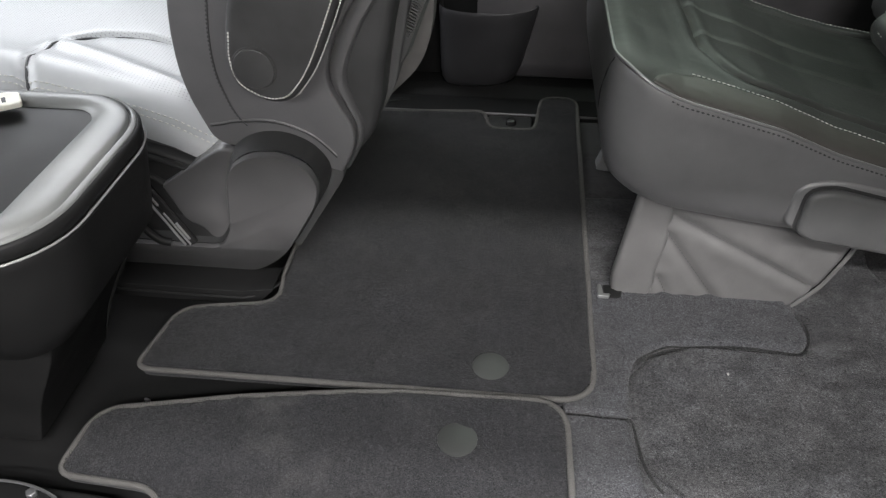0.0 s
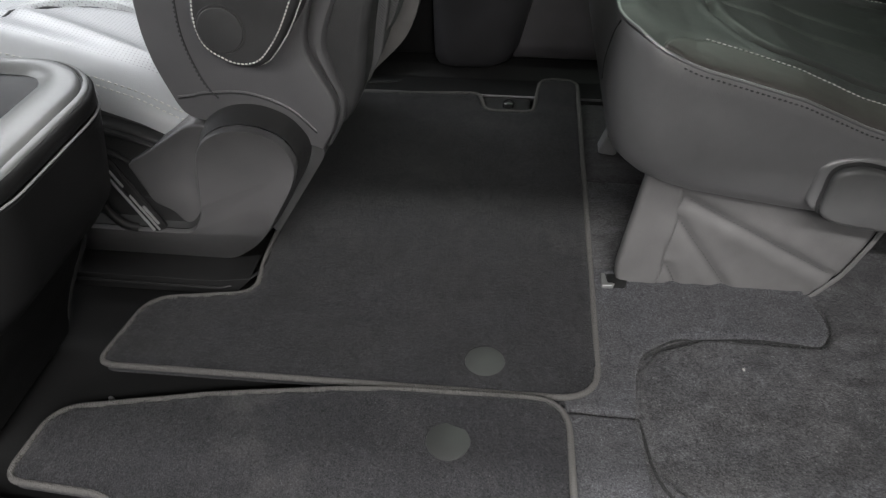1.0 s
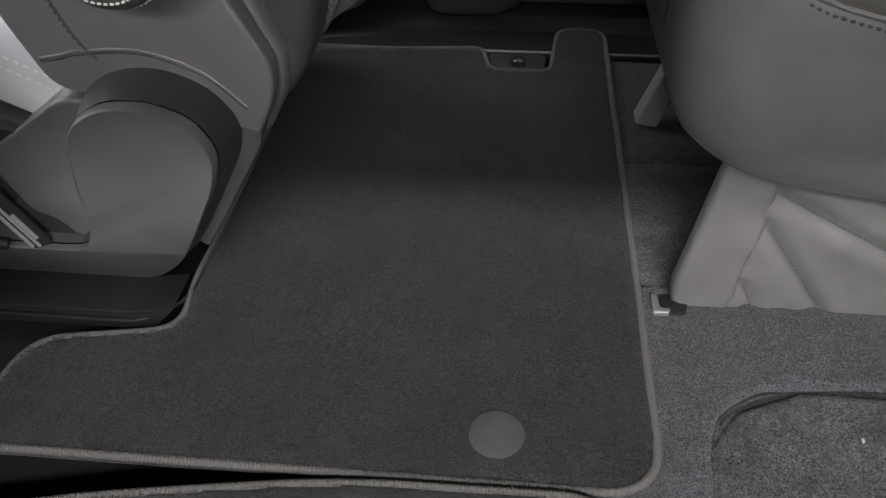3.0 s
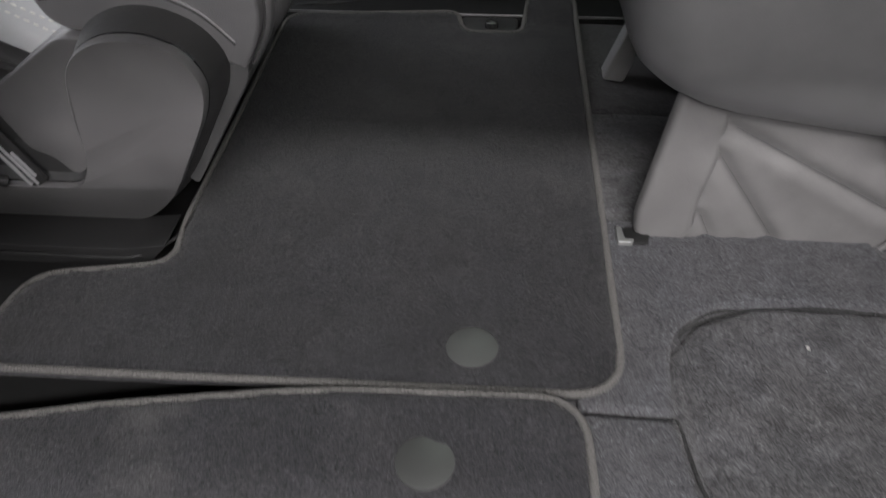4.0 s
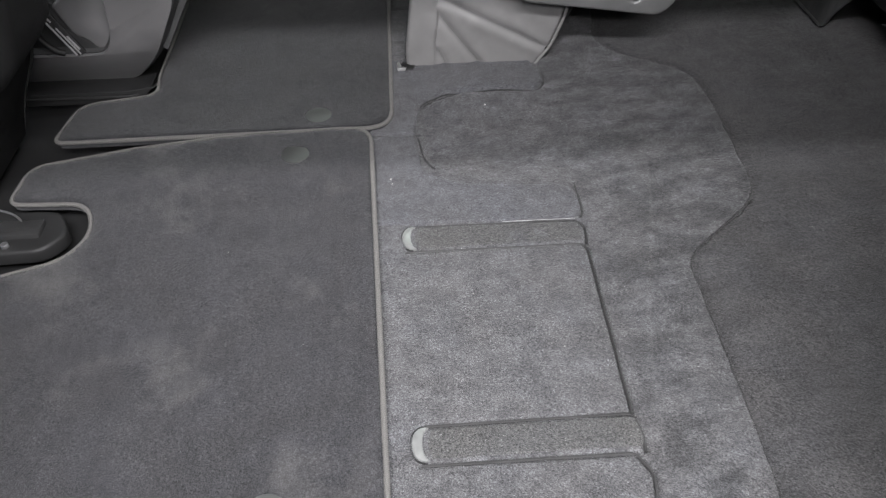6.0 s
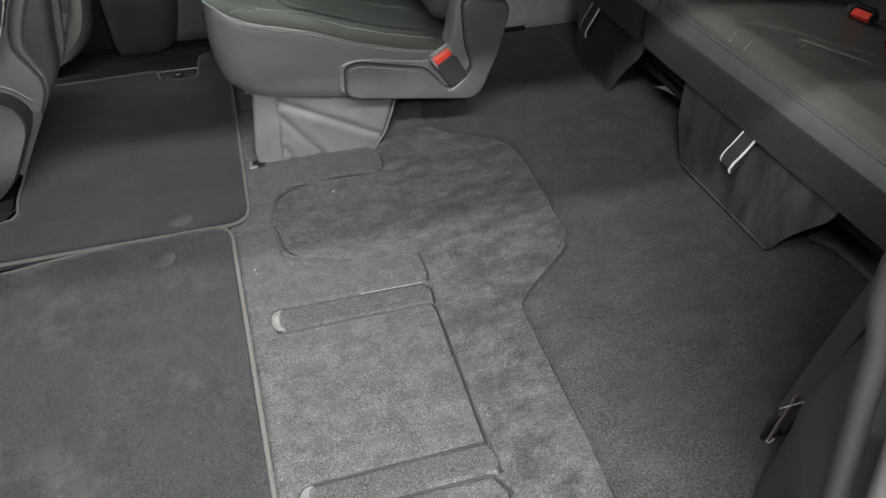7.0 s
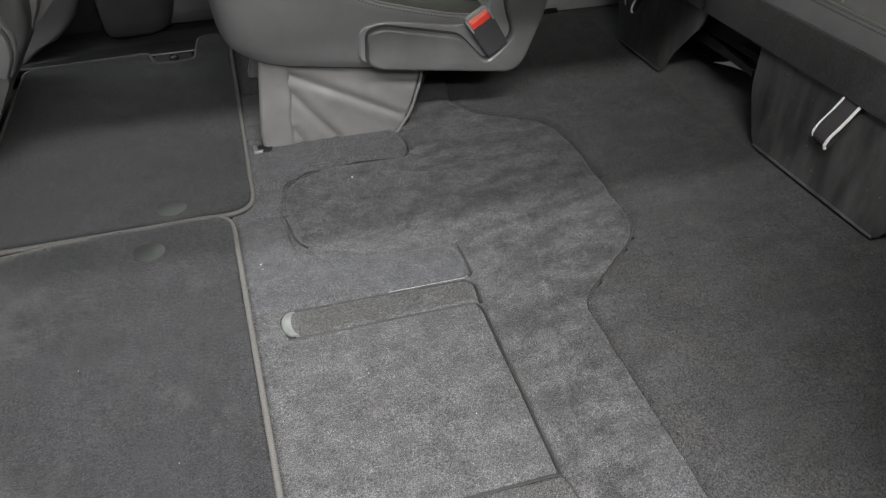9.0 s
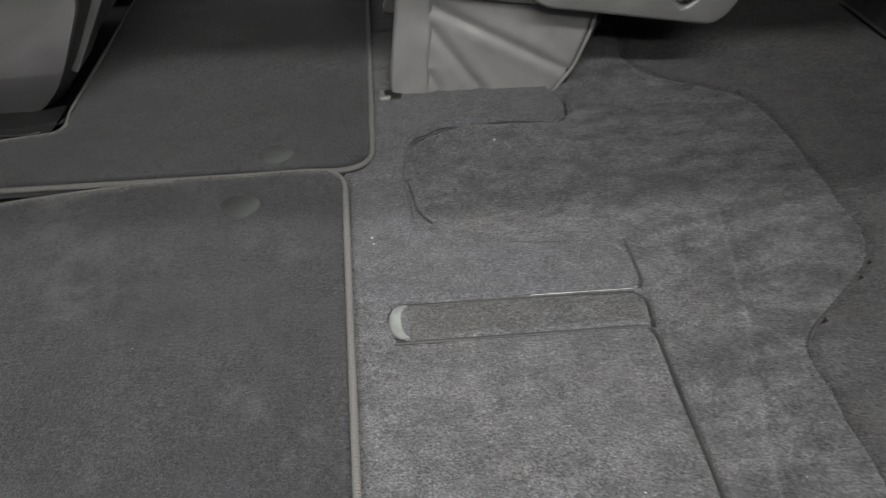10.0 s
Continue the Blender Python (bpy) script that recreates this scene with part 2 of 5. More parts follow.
HALL_PAINT = plain("hall_paint", (0.62, 0.62, 0.60), 0.7)
MESH_NET = ribbed("pocket_net", (0.10, 0.10, 0.10), 160)
LINT = plain("lint", (0.28, 0.28, 0.26), 0.8)


# ---- building helpers ----
def finish(ob, mat, angle=40):
    me = ob.data
    me.materials.append(mat)
    me.shade_smooth()
    me.set_sharp_from_angle(angle=radians(angle))
    return ob


def mesh_of(bm, name):
    me = bpy.data.meshes.new(name)
    bmesh.ops.recalc_face_normals(bm, faces=bm.faces[:])
    bm.to_mesh(me)
    bm.free()
    return me


def part(name, bm, mat, parent=None, label="", angle=40):
    """Links a bmesh as one mesh under a thing or a part."""
    ob = finish(new(name, mesh_of(bm, name)), mat, angle)
    if parent is not None:
        ob.parent = parent
    if label:
        ob["label"] = label
    return ob


def thing(name, label, category, group="", kind=""):
    return tagged(new(name), label, category, group, kind)


def rounded(pts, r=0.01, seg=5):
    """A polygon with rounded corners; r is one radius or one a corner."""
    out = []
    k = len(pts)
    for i in range(k):
        p, a, b = (Vector(pts[j % k][:2]) for j in (i, i - 1, i + 1))
        rad = r[i] if isinstance(r, (list, tuple)) else r
        u, v = (a - p), (b - p)
        cut = min(rad, 0.48 * u.length, 0.48 * v.length)
        if cut < 1e-5:
            out.append((p.x, p.y))
            continue
        s, e = p + u.normalized() * cut, p + v.normalized() * cut
        for t in range(seg + 1):
            f = t / seg
            q = (1 - f) ** 2 * s + 2 * f * (1 - f) * p + f * f * e
            out.append((q.x, q.y))
    return out


def prism(poly, axis, a, b, bevel=0.004, seg=3):
    """A polygon drawn out along an axis from a to b, its edges rounded. axis y takes (x, z), x takes (y, z), z takes (x, y)."""
    bm = bmesh.new()
    put = {"y": lambda p, d: (p[0], d, p[1]), "x": lambda p, d: (d, p[0], p[1]), "z": lambda p, d: (p[0], p[1], d)}[axis]
    lo, hi = [bm.verts.new(put(p, a)) for p in poly], [bm.verts.new(put(p, b)) for p in poly]
    caps = [bm.faces.new(lo), bm.faces.new(hi)]
    k = len(poly)
    for i in range(k):
        bm.faces.new((lo[i], lo[(i + 1) % k], hi[(i + 1) % k], hi[i]))
    bmesh.ops.recalc_face_normals(bm, faces=bm.faces[:])
    if bevel > 0:
        bmesh.ops.bevel(bm, geom=list({e for f in caps for e in f.edges}), offset=bevel, segments=seg, profile=0.5, affect="EDGES", clamp_overlap=True)
    return bm


def grown(poly, d):
    """A polygon set outwards by d."""
    k, area = len(poly), sum(p[0] * q[1] - q[0] * p[1] for p, q in zip(poly, poly[1:] + poly[:1]))
    out = []
    for i in range(k):
        a, b = Vector(poly[i - 1]), Vector(poly[(i + 1) % k])
        t = (b - a).normalized()
        nrm = Vector((t.y, -t.x)) * (1 if area > 0 else -1)
        out.append(tuple(Vector(poly[i]) + nrm * d))
    return out


def box(x0, x1, y0, y1, z0, z1, bevel=0.003, seg=2):
    bm = bmesh.new()
    bmesh.ops.create_cube(bm, size=1.0)
    bmesh.ops.scale(bm, vec=(x1 - x0, y1 - y0, z1 - z0), verts=bm.verts)
    bmesh.ops.translate(bm, vec=((x0 + x1) / 2, (y0 + y1) / 2, (z0 + z1) / 2), verts=bm.verts)
    if bevel > 0:
        bmesh.ops.bevel(bm, geom=bm.edges[:], offset=bevel, segments=seg, profile=0.5, affect="EDGES", clamp_overlap=True)
    return bm


def moved(bm, m):
    bmesh.ops.transform(bm, matrix=m, verts=bm.verts)
    return bm


def joined(*bms):
    """Several bmeshes of one part as one."""
    out = bmesh.new()
    for bm in bms:
        me = bpy.data.meshes.new("piece")
        bm.to_mesh(me)
        bm.free()
        out.from_mesh(me)
        bpy.data.meshes.remove(me)
    return out


def smooth_path(pts, n=8, closed=False):
    """Catmull-Rom through the points."""
    p = [Vector(q) for q in pts]
    k, out = len(p), []
    for i in range(k if closed else k - 1):
        g = (lambda j: p[j % k]) if closed else (lambda j: p[max(0, min(k - 1, j))])
        a, b, c, d = g(i - 1), g(i), g(i + 1), g(i + 2)
        for s in range(n):
            t = s / n
            out.append(0.5 * (2 * b + (c - a) * t + (2 * a - 5 * b + 4 * c - d) * t * t + (3 * b - a - 3 * c + d) * t ** 3))
    return out if closed else out + [p[-1]]


def sweep(path, section, closed=False, up=Vector((0, 0, 1))):
    """Draws a closed section of (side, up) points along a path."""
    bm, rings = bmesh.new(), []
    k = len(path)
    for i, p in enumerate(path):
        a, b = (path[i - 1], path[(i + 1) % k]) if closed else (path[max(0, i - 1)], path[min(k - 1, i + 1)])
        d = (Vector(b) - Vector(a)).normalized()
        side = d.cross(up)
        side = side.normalized() if side.length > 1e-4 else Vector((1, 0, 0))
        top = side.cross(d).normalized()
        rings.append([bm.verts.new(Vector(p) + side * s + top * t) for s, t in section])
    m = len(section)
    for i in range(k if closed else k - 1):
        r, q = rings[i], rings[(i + 1) % k]
        for j in range(m):
            bm.faces.new((r[j], r[(j + 1) % m], q[(j + 1) % m], q[j]))
    if not closed:
        bm.faces.new(rings[0])
        bm.faces.new(rings[-1])
    return bm


def circle(r, n=8, squash=1.0):
    return [(r * math.cos(2 * math.pi * i / n), squash * r * math.sin(2 * math.pi * i / n)) for i in range(n)]


def tube(path, r, n=8, closed=False):
    d = Vector(path[-1]) - Vector(path[0])
    return sweep(path, circle(r, n), closed, Vector((0, 1, 0)) if abs(d.z) > 0.8 * d.length else Vector((0, 0, 1)))


def stitches(path, length=0.005, gap=0.003, r=0.0007, rise=0.0):
    """A row of thread stitches laid along a path."""
    bm = bmesh.new()
    path = [Vector(p) for p in path]
    marks = [0.0]
    for a, b in zip(path, path[1:]):
        marks.append(marks[-1] + (b - a).length)

    def at(s):
        for i in range(len(path) - 1):
            if s <= marks[i + 1]:
                f = (s - marks[i]) / max(1e-9, marks[i + 1] - marks[i])
                return path[i].lerp(path[i + 1], f)
        return path[-1]
    s = 0.0
    while s + length < marks[-1]:
        a, b = at(s), at(s + length)
        d = (b - a).normalized()
        side = d.orthogonal().normalized()
        top = d.cross(side)
        rings = []
        for p, k in ((a, 0.35), (a.lerp(b, 0.2), 1), (a.lerp(b, 0.8), 1), (b, 0.35)):
            rings.append([bm.verts.new(p + (side * math.cos(t) + top * math.sin(t)) * r * k) for t in (0, 1.257, 2.513, 3.77, 5.027)])
        for q, w in zip(rings, rings[1:]):
            for j in range(5):
                bm.faces.new((q[j], q[(j + 1) % 5], w[(j + 1) % 5], w[j]))
        bm.faces.new(rings[0])
        bm.faces.new(rings[-1])
        s += length + gap
    return bm


def loft(rings, cap_first=True, cap_last=True):
    bm = bmesh.new()
    vs = [[bm.verts.new(p) for p in r] for r in rings]
    k = len(rings[0])
    for a, b in zip(vs, vs[1:]):
        for j in range(k):
            bm.faces.new((a[j], a[(j + 1) % k], b[(j + 1) % k], b[j]))
    for on, r in ((cap_first, vs[0]), (cap_last, vs[-1])):
        if on:
            bm.faces.new(r)
    return bm


def wobble(x, y, scale, seed=0.0):
    return noise.noise(Vector((x * scale, y * scale, seed)))


def near(P, pts, closed=False):
    """Distance from each row of P to a polyline, and the nearest place on it."""
    q = np.array(pts, float)
    a, b = (q, np.roll(q, -1, 0)) if closed else (q[:-1], q[1:])
    best, place = np.full(len(P), 1e9), np.zeros_like(P)
    for s, e in zip(a, b):
        d = e - s
        f = np.clip(((P - s) @ d) / max(1e-12, d @ d), 0, 1)
        w = s + f[:, None] * d
        dist = np.linalg.norm(P - w, axis=1)
        hit = dist < best
        best[hit], place[hit] = dist[hit], w[hit]
    return best, place


def inside(P, pts):
    q = np.array(pts, float)
    res = np.zeros(len(P), bool)
    for (x0, y0), (x1, y1) in zip(q, np.roll(q, -1, 0)):
        cross = (y0 > P[:, 1]) != (y1 > P[:, 1])
        with np.errstate(divide="ignore", invalid="ignore"):
            xi = (x1 - x0) * (P[:, 1] - y0) / (y1 - y0) + x0
        res ^= cross & (P[:, 0] < xi)
    return res


def sheet(name, poly, step, height, depth, mat, parent=None, label=""):
    """A cut sheet of soft goods: a fine grid trimmed to an outline. height(x, y, edge distance) gives its top; its cut edge goes down by depth."""
    q = np.array(poly)
    x0, y0 = q.min(0) - step
    x1, y1 = q.max(0) + step
    nx, ny = int((x1 - x0) / step) + 2, int((y1 - y0) / step) + 2
    gx, gy = np.meshgrid(x0 + step * np.arange(nx), y0 + step * np.arange(ny), indexing="ij")
    P = np.stack([gx.ravel(), gy.ravel()], 1)
    d, place = near(P, poly, True)
    ins = inside(P, poly)
    snap = (d < 0.5 * step) | (~ins & (d < 0.8 * step))
    keep = ins | snap
    P = np.where(snap[:, None], place, P)
    d = np.where(ins & ~snap, d, 0)
    idx = np.arange(nx * ny).reshape(nx, ny)
    quads = np.stack([idx[:-1, :-1], idx[1:, :-1], idx[1:, 1:], idx[:-1, 1:]], -1).reshape(-1, 4)
    quads = quads[keep[quads].all(1) & (ins & ~snap)[quads].any(1)]
    used = np.unique(quads)
    back = np.full(nx * ny, -1)
    back[used] = np.arange(len(used))
    quads = back[quads]
    P, d = P[used], d[used]
    z = height(P[:, 0], P[:, 1], d)
    verts = np.column_stack([P, z])
    edges = np.concatenate([quads[:, [i, (i + 1) % 4]] for i in range(4)])
    key = np.sort(edges, 1)
    _, first, count = np.unique(key, axis=0, return_index=True, return_counts=True)
    rim = edges[first[count == 1]]
    rv = np.unique(rim)
    low = np.full(len(verts), -1)
    low[rv] = len(verts) + np.arange(len(rv))
    verts = np.concatenate([verts, verts[rv] - (0, 0, depth)])
    walls = np.stack([rim[:, 1], rim[:, 0], low[rim[:, 0]], low[rim[:, 1]]], 1)
    me = bpy.data.meshes.new(name)
    me.from_pydata(verts.tolist(), [], np.concatenate([quads, walls]).tolist())
    me.update()
    ob = finish(new(name, me), mat, 60)
    if parent is not None:
        ob.parent = parent
    if label:
        ob["label"] = label
    return ob


def lumps(x, y, scale, seed):
    return np.array([wobble(a, b, scale, seed) for a, b in zip(x, y)])


def soft_edge(d, r):
    k = np.clip(r - d, 0, r)
    return r - np.sqrt(np.maximum(0, r * r - k * k))


# ---- setting: hall floor, vehicle body ----
ground = tagged(part("ground", box(-7.2, 7.2, -7.2, 6.2, -0.56, -0.45, 0), CONCRETE), "pale concrete floor of the hall outside the van", "floor", kind="structure")

# Unseen hall walls and ceiling, added to shape reflections and block sky light.
for name, x0, x1, y0, y1 in (("wall_hall_door_side", -7.2, 7.2, -7.2, -7.0), ("wall_hall_far_side", -7.2, 7.2, 6.0, 6.2), ("wall_hall_front", -7.2, -7.0, -7.0, 6.0), ("wall_hall_rear", 7.0, 7.2, -7.0, 6.0)):
    tagged(part(name, box(x0, x1, y0, y1, -0.45, 3.2, 0), HALL_PAINT), "unseen pale painted hall wall round the van, added to shape reflections", "wall", kind="structure")
tagged(part("ceiling_hall", box(-7.2, 7.2, -7.2, 6.2, 3.2, 3.3, 0), HALL_PAINT), "unseen pale painted hall ceiling above the tube lamps, added to block sky light", "ceiling", kind="structure")

floor_pan = tagged(part("floor_pan", box(-1.7, 2.2, -0.42, 1.50, -0.075, -0.036, 0.004), PLASTIC_BLACK), "black floor pan of the van under the carpets", "floor", kind="structure")
tagged(part("trim_side_step", box(-0.62, 0.78, -0.42, -0.33, -0.10, -0.004, 0.012), PLASTIC_BLACK), "black plastic step along the open sliding door", "trim", kind="structure")

roof = tagged(part("ceiling", box(-1.7, 2.2, -0.36, 1.52, 1.20, 1.26, 0.02), HEADLINER), "pale cloth headliner under the van roof", "ceiling", kind="structure")


def wall_with_openings(name, axis, at, thick, a0, a1, z0, z1, openings, mat, label):
    """A body wall of solid pieces left round its window openings."""
    cuts = sorted({a0, a1, *(o[0] for o in openings), *(o[1] for o in openings)})
    bms = []
    for s, e in zip(cuts, cuts[1:]):
        zs = [(z0, z1)]
        for o in openings:
            if o[0] <= s + 1e-6 and o[1] >= e - 1e-6:
                zs = [(z0, o[2]), (o[3], z1)]
        for lo, hi in zs:
            bms.append(box(s, e, at, at + thick, lo, hi, 0) if axis == "x" else box(at, at + thick, s, e, lo, hi, 0))
    return tagged(part(name, joined(*bms), mat), label, "wall", kind="structure")


wall_with_openings("wall_right", "x", 1.47, 0.06, -1.7, 2.2, -0.06, 1.22, [(-1.2, -0.32, 0.72, 1.12), (-0.16, 0.92, 0.72, 1.12), (1.06, 1.95, 0.74, 1.10)], PLASTIC_DOOR, "charcoal side wall of the van with window openings")
wall_with_openings("wall_front", "y", -1.76, 0.06, -0.42, 1.53, -0.06, 1.22, [(-0.30, 1.42, 0.62, 1.16)], PLASTIC_BLACK, "black dashboard wall below the windscreen opening")
wall_with_openings("wall_rear", "y", 2.2, 0.06, -0.42, 1.53, -0.06, 1.22, [(-0.20, 1.32, 0.72, 1.10)], PLASTIC_TRIM, "dark tailgate wall with its window opening")
# Unseen; window left out to keep lamp light off the rear carpet.
wall_with_openings("wall_left_rear", "x", -0.42, 0.06, 0.98, 2.2, -0.06, 1.22, [], PLASTIC_TRIM, "unseen dark rear quarter wall, left closed to block lamp light")
# Unseen; carried further back to shade the console and mats.
wall_with_openings("wall_left_front", "x", -0.42, 0.06, -1.7, -0.38, -0.06, 1.22, [(-1.5, -0.75, 0.72, 1.12)], PLASTIC_DOOR, "unseen charcoal front door wall with a window opening, extended to block lamp light")

# ---- floor carpets ----
RUG = smooth_path([(0.600, 1.06, 0), (0.589, 0.98, 0), (0.575, 0.91, 0), (0.604, 0.845, 0), (0.668, 0.800, 0), (0.722, 0.757, 0), (0.738, 0.70, 0), (0.741, 0.62, 0), (0.734, 0.50, 0),
                   (0.728, 0.415, 0), (0.704, 0.367, 0), (0.645, 0.315, 0), (0.590, 0.268, 0), (0.571, 0.230, 0), (0.570, 0.165, 0), (0.566, 0.0, 0), (0.560, -0.16, 0), (0.556, -0.33, 0)], 6)
RUG = [(p.x, p.y) for p in RUG]
WELL = rounded([(0.197, 0.535), (0.195, 0.66), (0.225, 0.700), (0.285, 0.722), (0.432, 0.720), (0.60, 0.70), (0.66, 0.60), (0.60, 0.46), (0.30, 0.455), (0.245, 0.480), (0.212, 0.508)], 0.02, 5)
SEAMS = [
    [(0.112, 0.590), (0.186, 0.589)],
    [(0.192, 0.50), (0.191, 0.655), (0.225, 0.698), (0.280, 0.721), (0.424, 0.721), (0.438, 0.736), (0.438, 0.806)],
    [(0.172, 0.348), (0.424, 0.345), (0.436, 0.330), (0.431, 0.293)],
    [(0.160, 0.294), (0.424, 0.293), (0.430, 0.280), (0.424, 0.0), (0.423, -0.005)],
    [(0.172, -0.004), (0.424, -0.004), (0.429, -0.030), (0.427, -0.056)],
    [(0.165, -0.056), (0.414, -0.057), (0.429, -0.085), (0.424, -0.115), (0.408, -0.14), (0.40, -0.30)],
]
FLAP = [(0.10, 0.589), (0.186, 0.589), (0.191, 0.655), (0.225, 0.698), (0.284, 0.7215), (0.424, 0.7215), (0.437, 0.736), (0.440, 0.86), (0.10, 0.86)]
# carpeted lids lying over the well: the one at the seat's foot, and the one by the finger grip
LID_FOOT = rounded([(0.105, 0.590), (0.186, 0.589), (0.191, 0.650), (0.200, 0.682), (0.229, 0.710), (0.264, 0.722), (0.349, 0.727), (0.424, 0.724), (0.438, 0.740), (0.440, 0.770), (0.428, 0.806), (0.422, 0.840), (0.105, 0.840)], [0.0, 0.006, 0.02, 0.02, 0.02, 0.02, 0.02, 0.012, 0.012, 0.02, 0.01, 0.0, 0.0], 4)
LID_GRIP = rounded([(0.085, 0.585), (0.185, 0.584), (0.190, 0.542), (0.193, 0.500), (0.200, 0.478), (0.235, 0.453), (0.267, 0.443), (0.34, 0.436), (0.415, 0.432), (0.434, 0.418), (0.437, 0.39), (0.436, 0.362), (0.428, 0.3495), (0.085, 0.3515)], [0.0, 0.008, 0.02, 0.02, 0.02, 0.02, 0.02, 0.02, 0.012, 0.012, 0.02, 0.012, 0.006, 0.0], 4)
CREASE = [(0.575, 0.47), (0.545, 0.33), (0.505, 0.20), (0.470, 0.06)]


def panel_height(x, y, d):
    P = np.column_stack([x, y])
    z = 0.0015 * lumps(x, y, 11, 3.1) + 0.0008 * lumps(x, y, 34, 7.7)
    w, _ = near(P, WELL, True)
    s = np.where(inside(P, WELL), w, -w)
    k = np.clip(s / 0.020 + 0.5, 0, 1)
    z -= 0.018 * k * k * (3 - 2 * k) * np.clip((0.50 - x) / 0.30, 0, 1) * np.clip((0.70 - y) / 0.14, 0.0, 1.0) * np.clip((y - 0.42) / 0.10, 0.4, 1.0)
    w, _ = near(P, FLAP, True)
    s = np.where(inside(P, FLAP), w, -w)
    k = np.clip(s / 0.0055 + 0.5, 0, 1)
    z -= 0.0040 * k * k * (3 - 2 * k)
    for i, line in enumerate(SEAMS):
        g, _ = near(P, line)
        z -= (0.0030 if i < 2 else 0.009) * np.exp(-(g / 0.0027) ** 4) + 0.0015 * np.exp(-(g / 0.007) ** 2)
    g, _ = near(P, SEAMS[1][2:])
    z -= 0.004 * np.exp(-(g / 0.0055) ** 2)
    g, _ = near(P, SEAMS[0])
    z -= 0.004 * np.exp(-(g / 0.0045) ** 2)
    g, _ = near(P, CREASE)
    z -= 0.0036 * np.exp(-(g / 0.0045) ** 2)
    z += 0.0045 * np.clip((x - 0.43) / 0.06, 0, 1) * np.clip((0.62 - y) / 0.1, 0, 1) * lumps(x * 0.30 + y * 0.25, y - x * 0.45, 24, 4.4)
    return z - soft_edge(d, 0.006)


def lid_height(x, y, d):
    return 0.0030 + 0.0014 * lumps(x, y, 12, 6.3) + 0.0007 * lumps(x, y, 40, 1.7) - soft_edge(d, 0.006)


floor = thing("floor", "charcoal carpeted floor with storage lids and seams", "floor", kind="structure")
sheet("panel_carpet", [(0.075, -0.33), (0.075, 1.06)] + RUG, 0.0026, panel_height, 0.014, CARPET_PANEL, floor, "brushed charcoal carpet with moulded seams")
# Black tubes in the grooves stand in for the shade in the seams.
for line in SEAMS[2:]:
    run = rounded([line[0]] + line[1:-1] + [line[-1]], [0] + [0.008] * (len(line) - 2) + [0], 4) if len(line) > 2 else line
    part("seam_gap_shade", tube([Vector((x, y, -0.0036)) for x, y in run], 0.0019, 6), RUBBER, floor)
rear_edge = [(x + 0.0024, y) for x, y in RUG]
sheet("rear_carpet", [(0.15, 1.062)] + rear_edge + [(1.6, -0.33), (1.6, 1.36), (0.15, 1.36)], 0.012,
      lambda x, y, d: -0.0045 + 0.0014 * lumps(x, y, 8, 1.2) - soft_edge(d, 0.004), 0.013, CARPET_REAR, floor, "darker short-pile carpet")


# Dark tube along the panel's edge stands in for its shadow.
part("carpet_edge_shade", tube([Vector((x + 0.0006, y, -0.0050)) for x, y in RUG], 0.0022, 6), CARPET_SHADE, floor)
for lid in (LID_FOOT, LID_GRIP):
    sheet("lid_carpet", lid, 0.0028, lid_height, 0.022, CARPET_FLAP, floor, "bluish charcoal carpeted storage lid")
# Dark tubes stand in for the shade in the lids' gaps.
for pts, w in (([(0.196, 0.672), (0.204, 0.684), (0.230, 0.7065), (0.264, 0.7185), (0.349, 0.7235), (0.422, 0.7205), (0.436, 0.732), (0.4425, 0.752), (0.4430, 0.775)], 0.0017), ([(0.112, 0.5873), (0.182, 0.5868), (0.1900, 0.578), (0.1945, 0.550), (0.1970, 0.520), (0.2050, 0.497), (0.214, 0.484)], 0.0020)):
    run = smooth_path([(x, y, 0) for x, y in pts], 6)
    part("lid_gap_shade", tube([Vector((p.x, p.y, min(0.0, float(panel_height(np.array([p.x]), np.array([p.y]), np.array([0.1]))[0])) + 0.0014)) for p in run], w, 6), CARPET_SHADE, floor, "dark carpet tube standing in for the shade along a lid's gap")
# Black tube stands in for shade at the grip lid's right edge.
part("seam_gap_shade", tube([Vector((0.4388, 0.432, -0.001)), Vector((0.4400, 0.39, -0.001)), Vector((0.4390, 0.358, -0.001)), Vector((0.431, 0.3475, -0.001))], 0.0020, 6), RUBBER, floor)


def strip_lid(y0, y1):
    o = rounded([(0.174, y0), (0.425, y0 + 0.001), (0.430, y0 + 0.012), (0.426, y1), (0.177, y1 + 0.001), (0.170, (y0 + y1) / 2)], 0.006, 4)
    sheet("strip_flap", o, 0.0035, lambda x, y, d: 0.0004 + 0.0006 * lumps(x, y, 40, 2.2) - soft_edge(d, 0.004), 0.008, CARPET_STRIP, floor, "ribbed carpet flap in a seam")
    ym, h = (y0 + y1) / 2, (y1 - y0) / 2
    arc = [(0.176 - 0.009 * math.cos(t), ym + h * 0.98 * math.sin(t)) for t in np.linspace(-1.45, 1.45, 13)]
    out = [(0.176 - 0.0215 * math.cos(t) ** 0.6, ym + h * 1.02 * math.sin(t)) for t in np.linspace(1.45, -1.45, 17)]
    part("finger_grip", prism(arc + out, "z", -0.004, 0.0022, 0.0012, 2), SILVER, floor, "silver plastic finger grip")
    rim = [(0.177 - 0.0245 * math.cos(t) ** 0.6, ym + h * 1.1 * math.sin(t)) for t in np.linspace(1.45, -1.45, 17)]
    part("grip_rim", tube([Vector((x, y, -0.0012)) for x, y in rim], 0.0012, 6), PLASTIC_BLACK, floor)


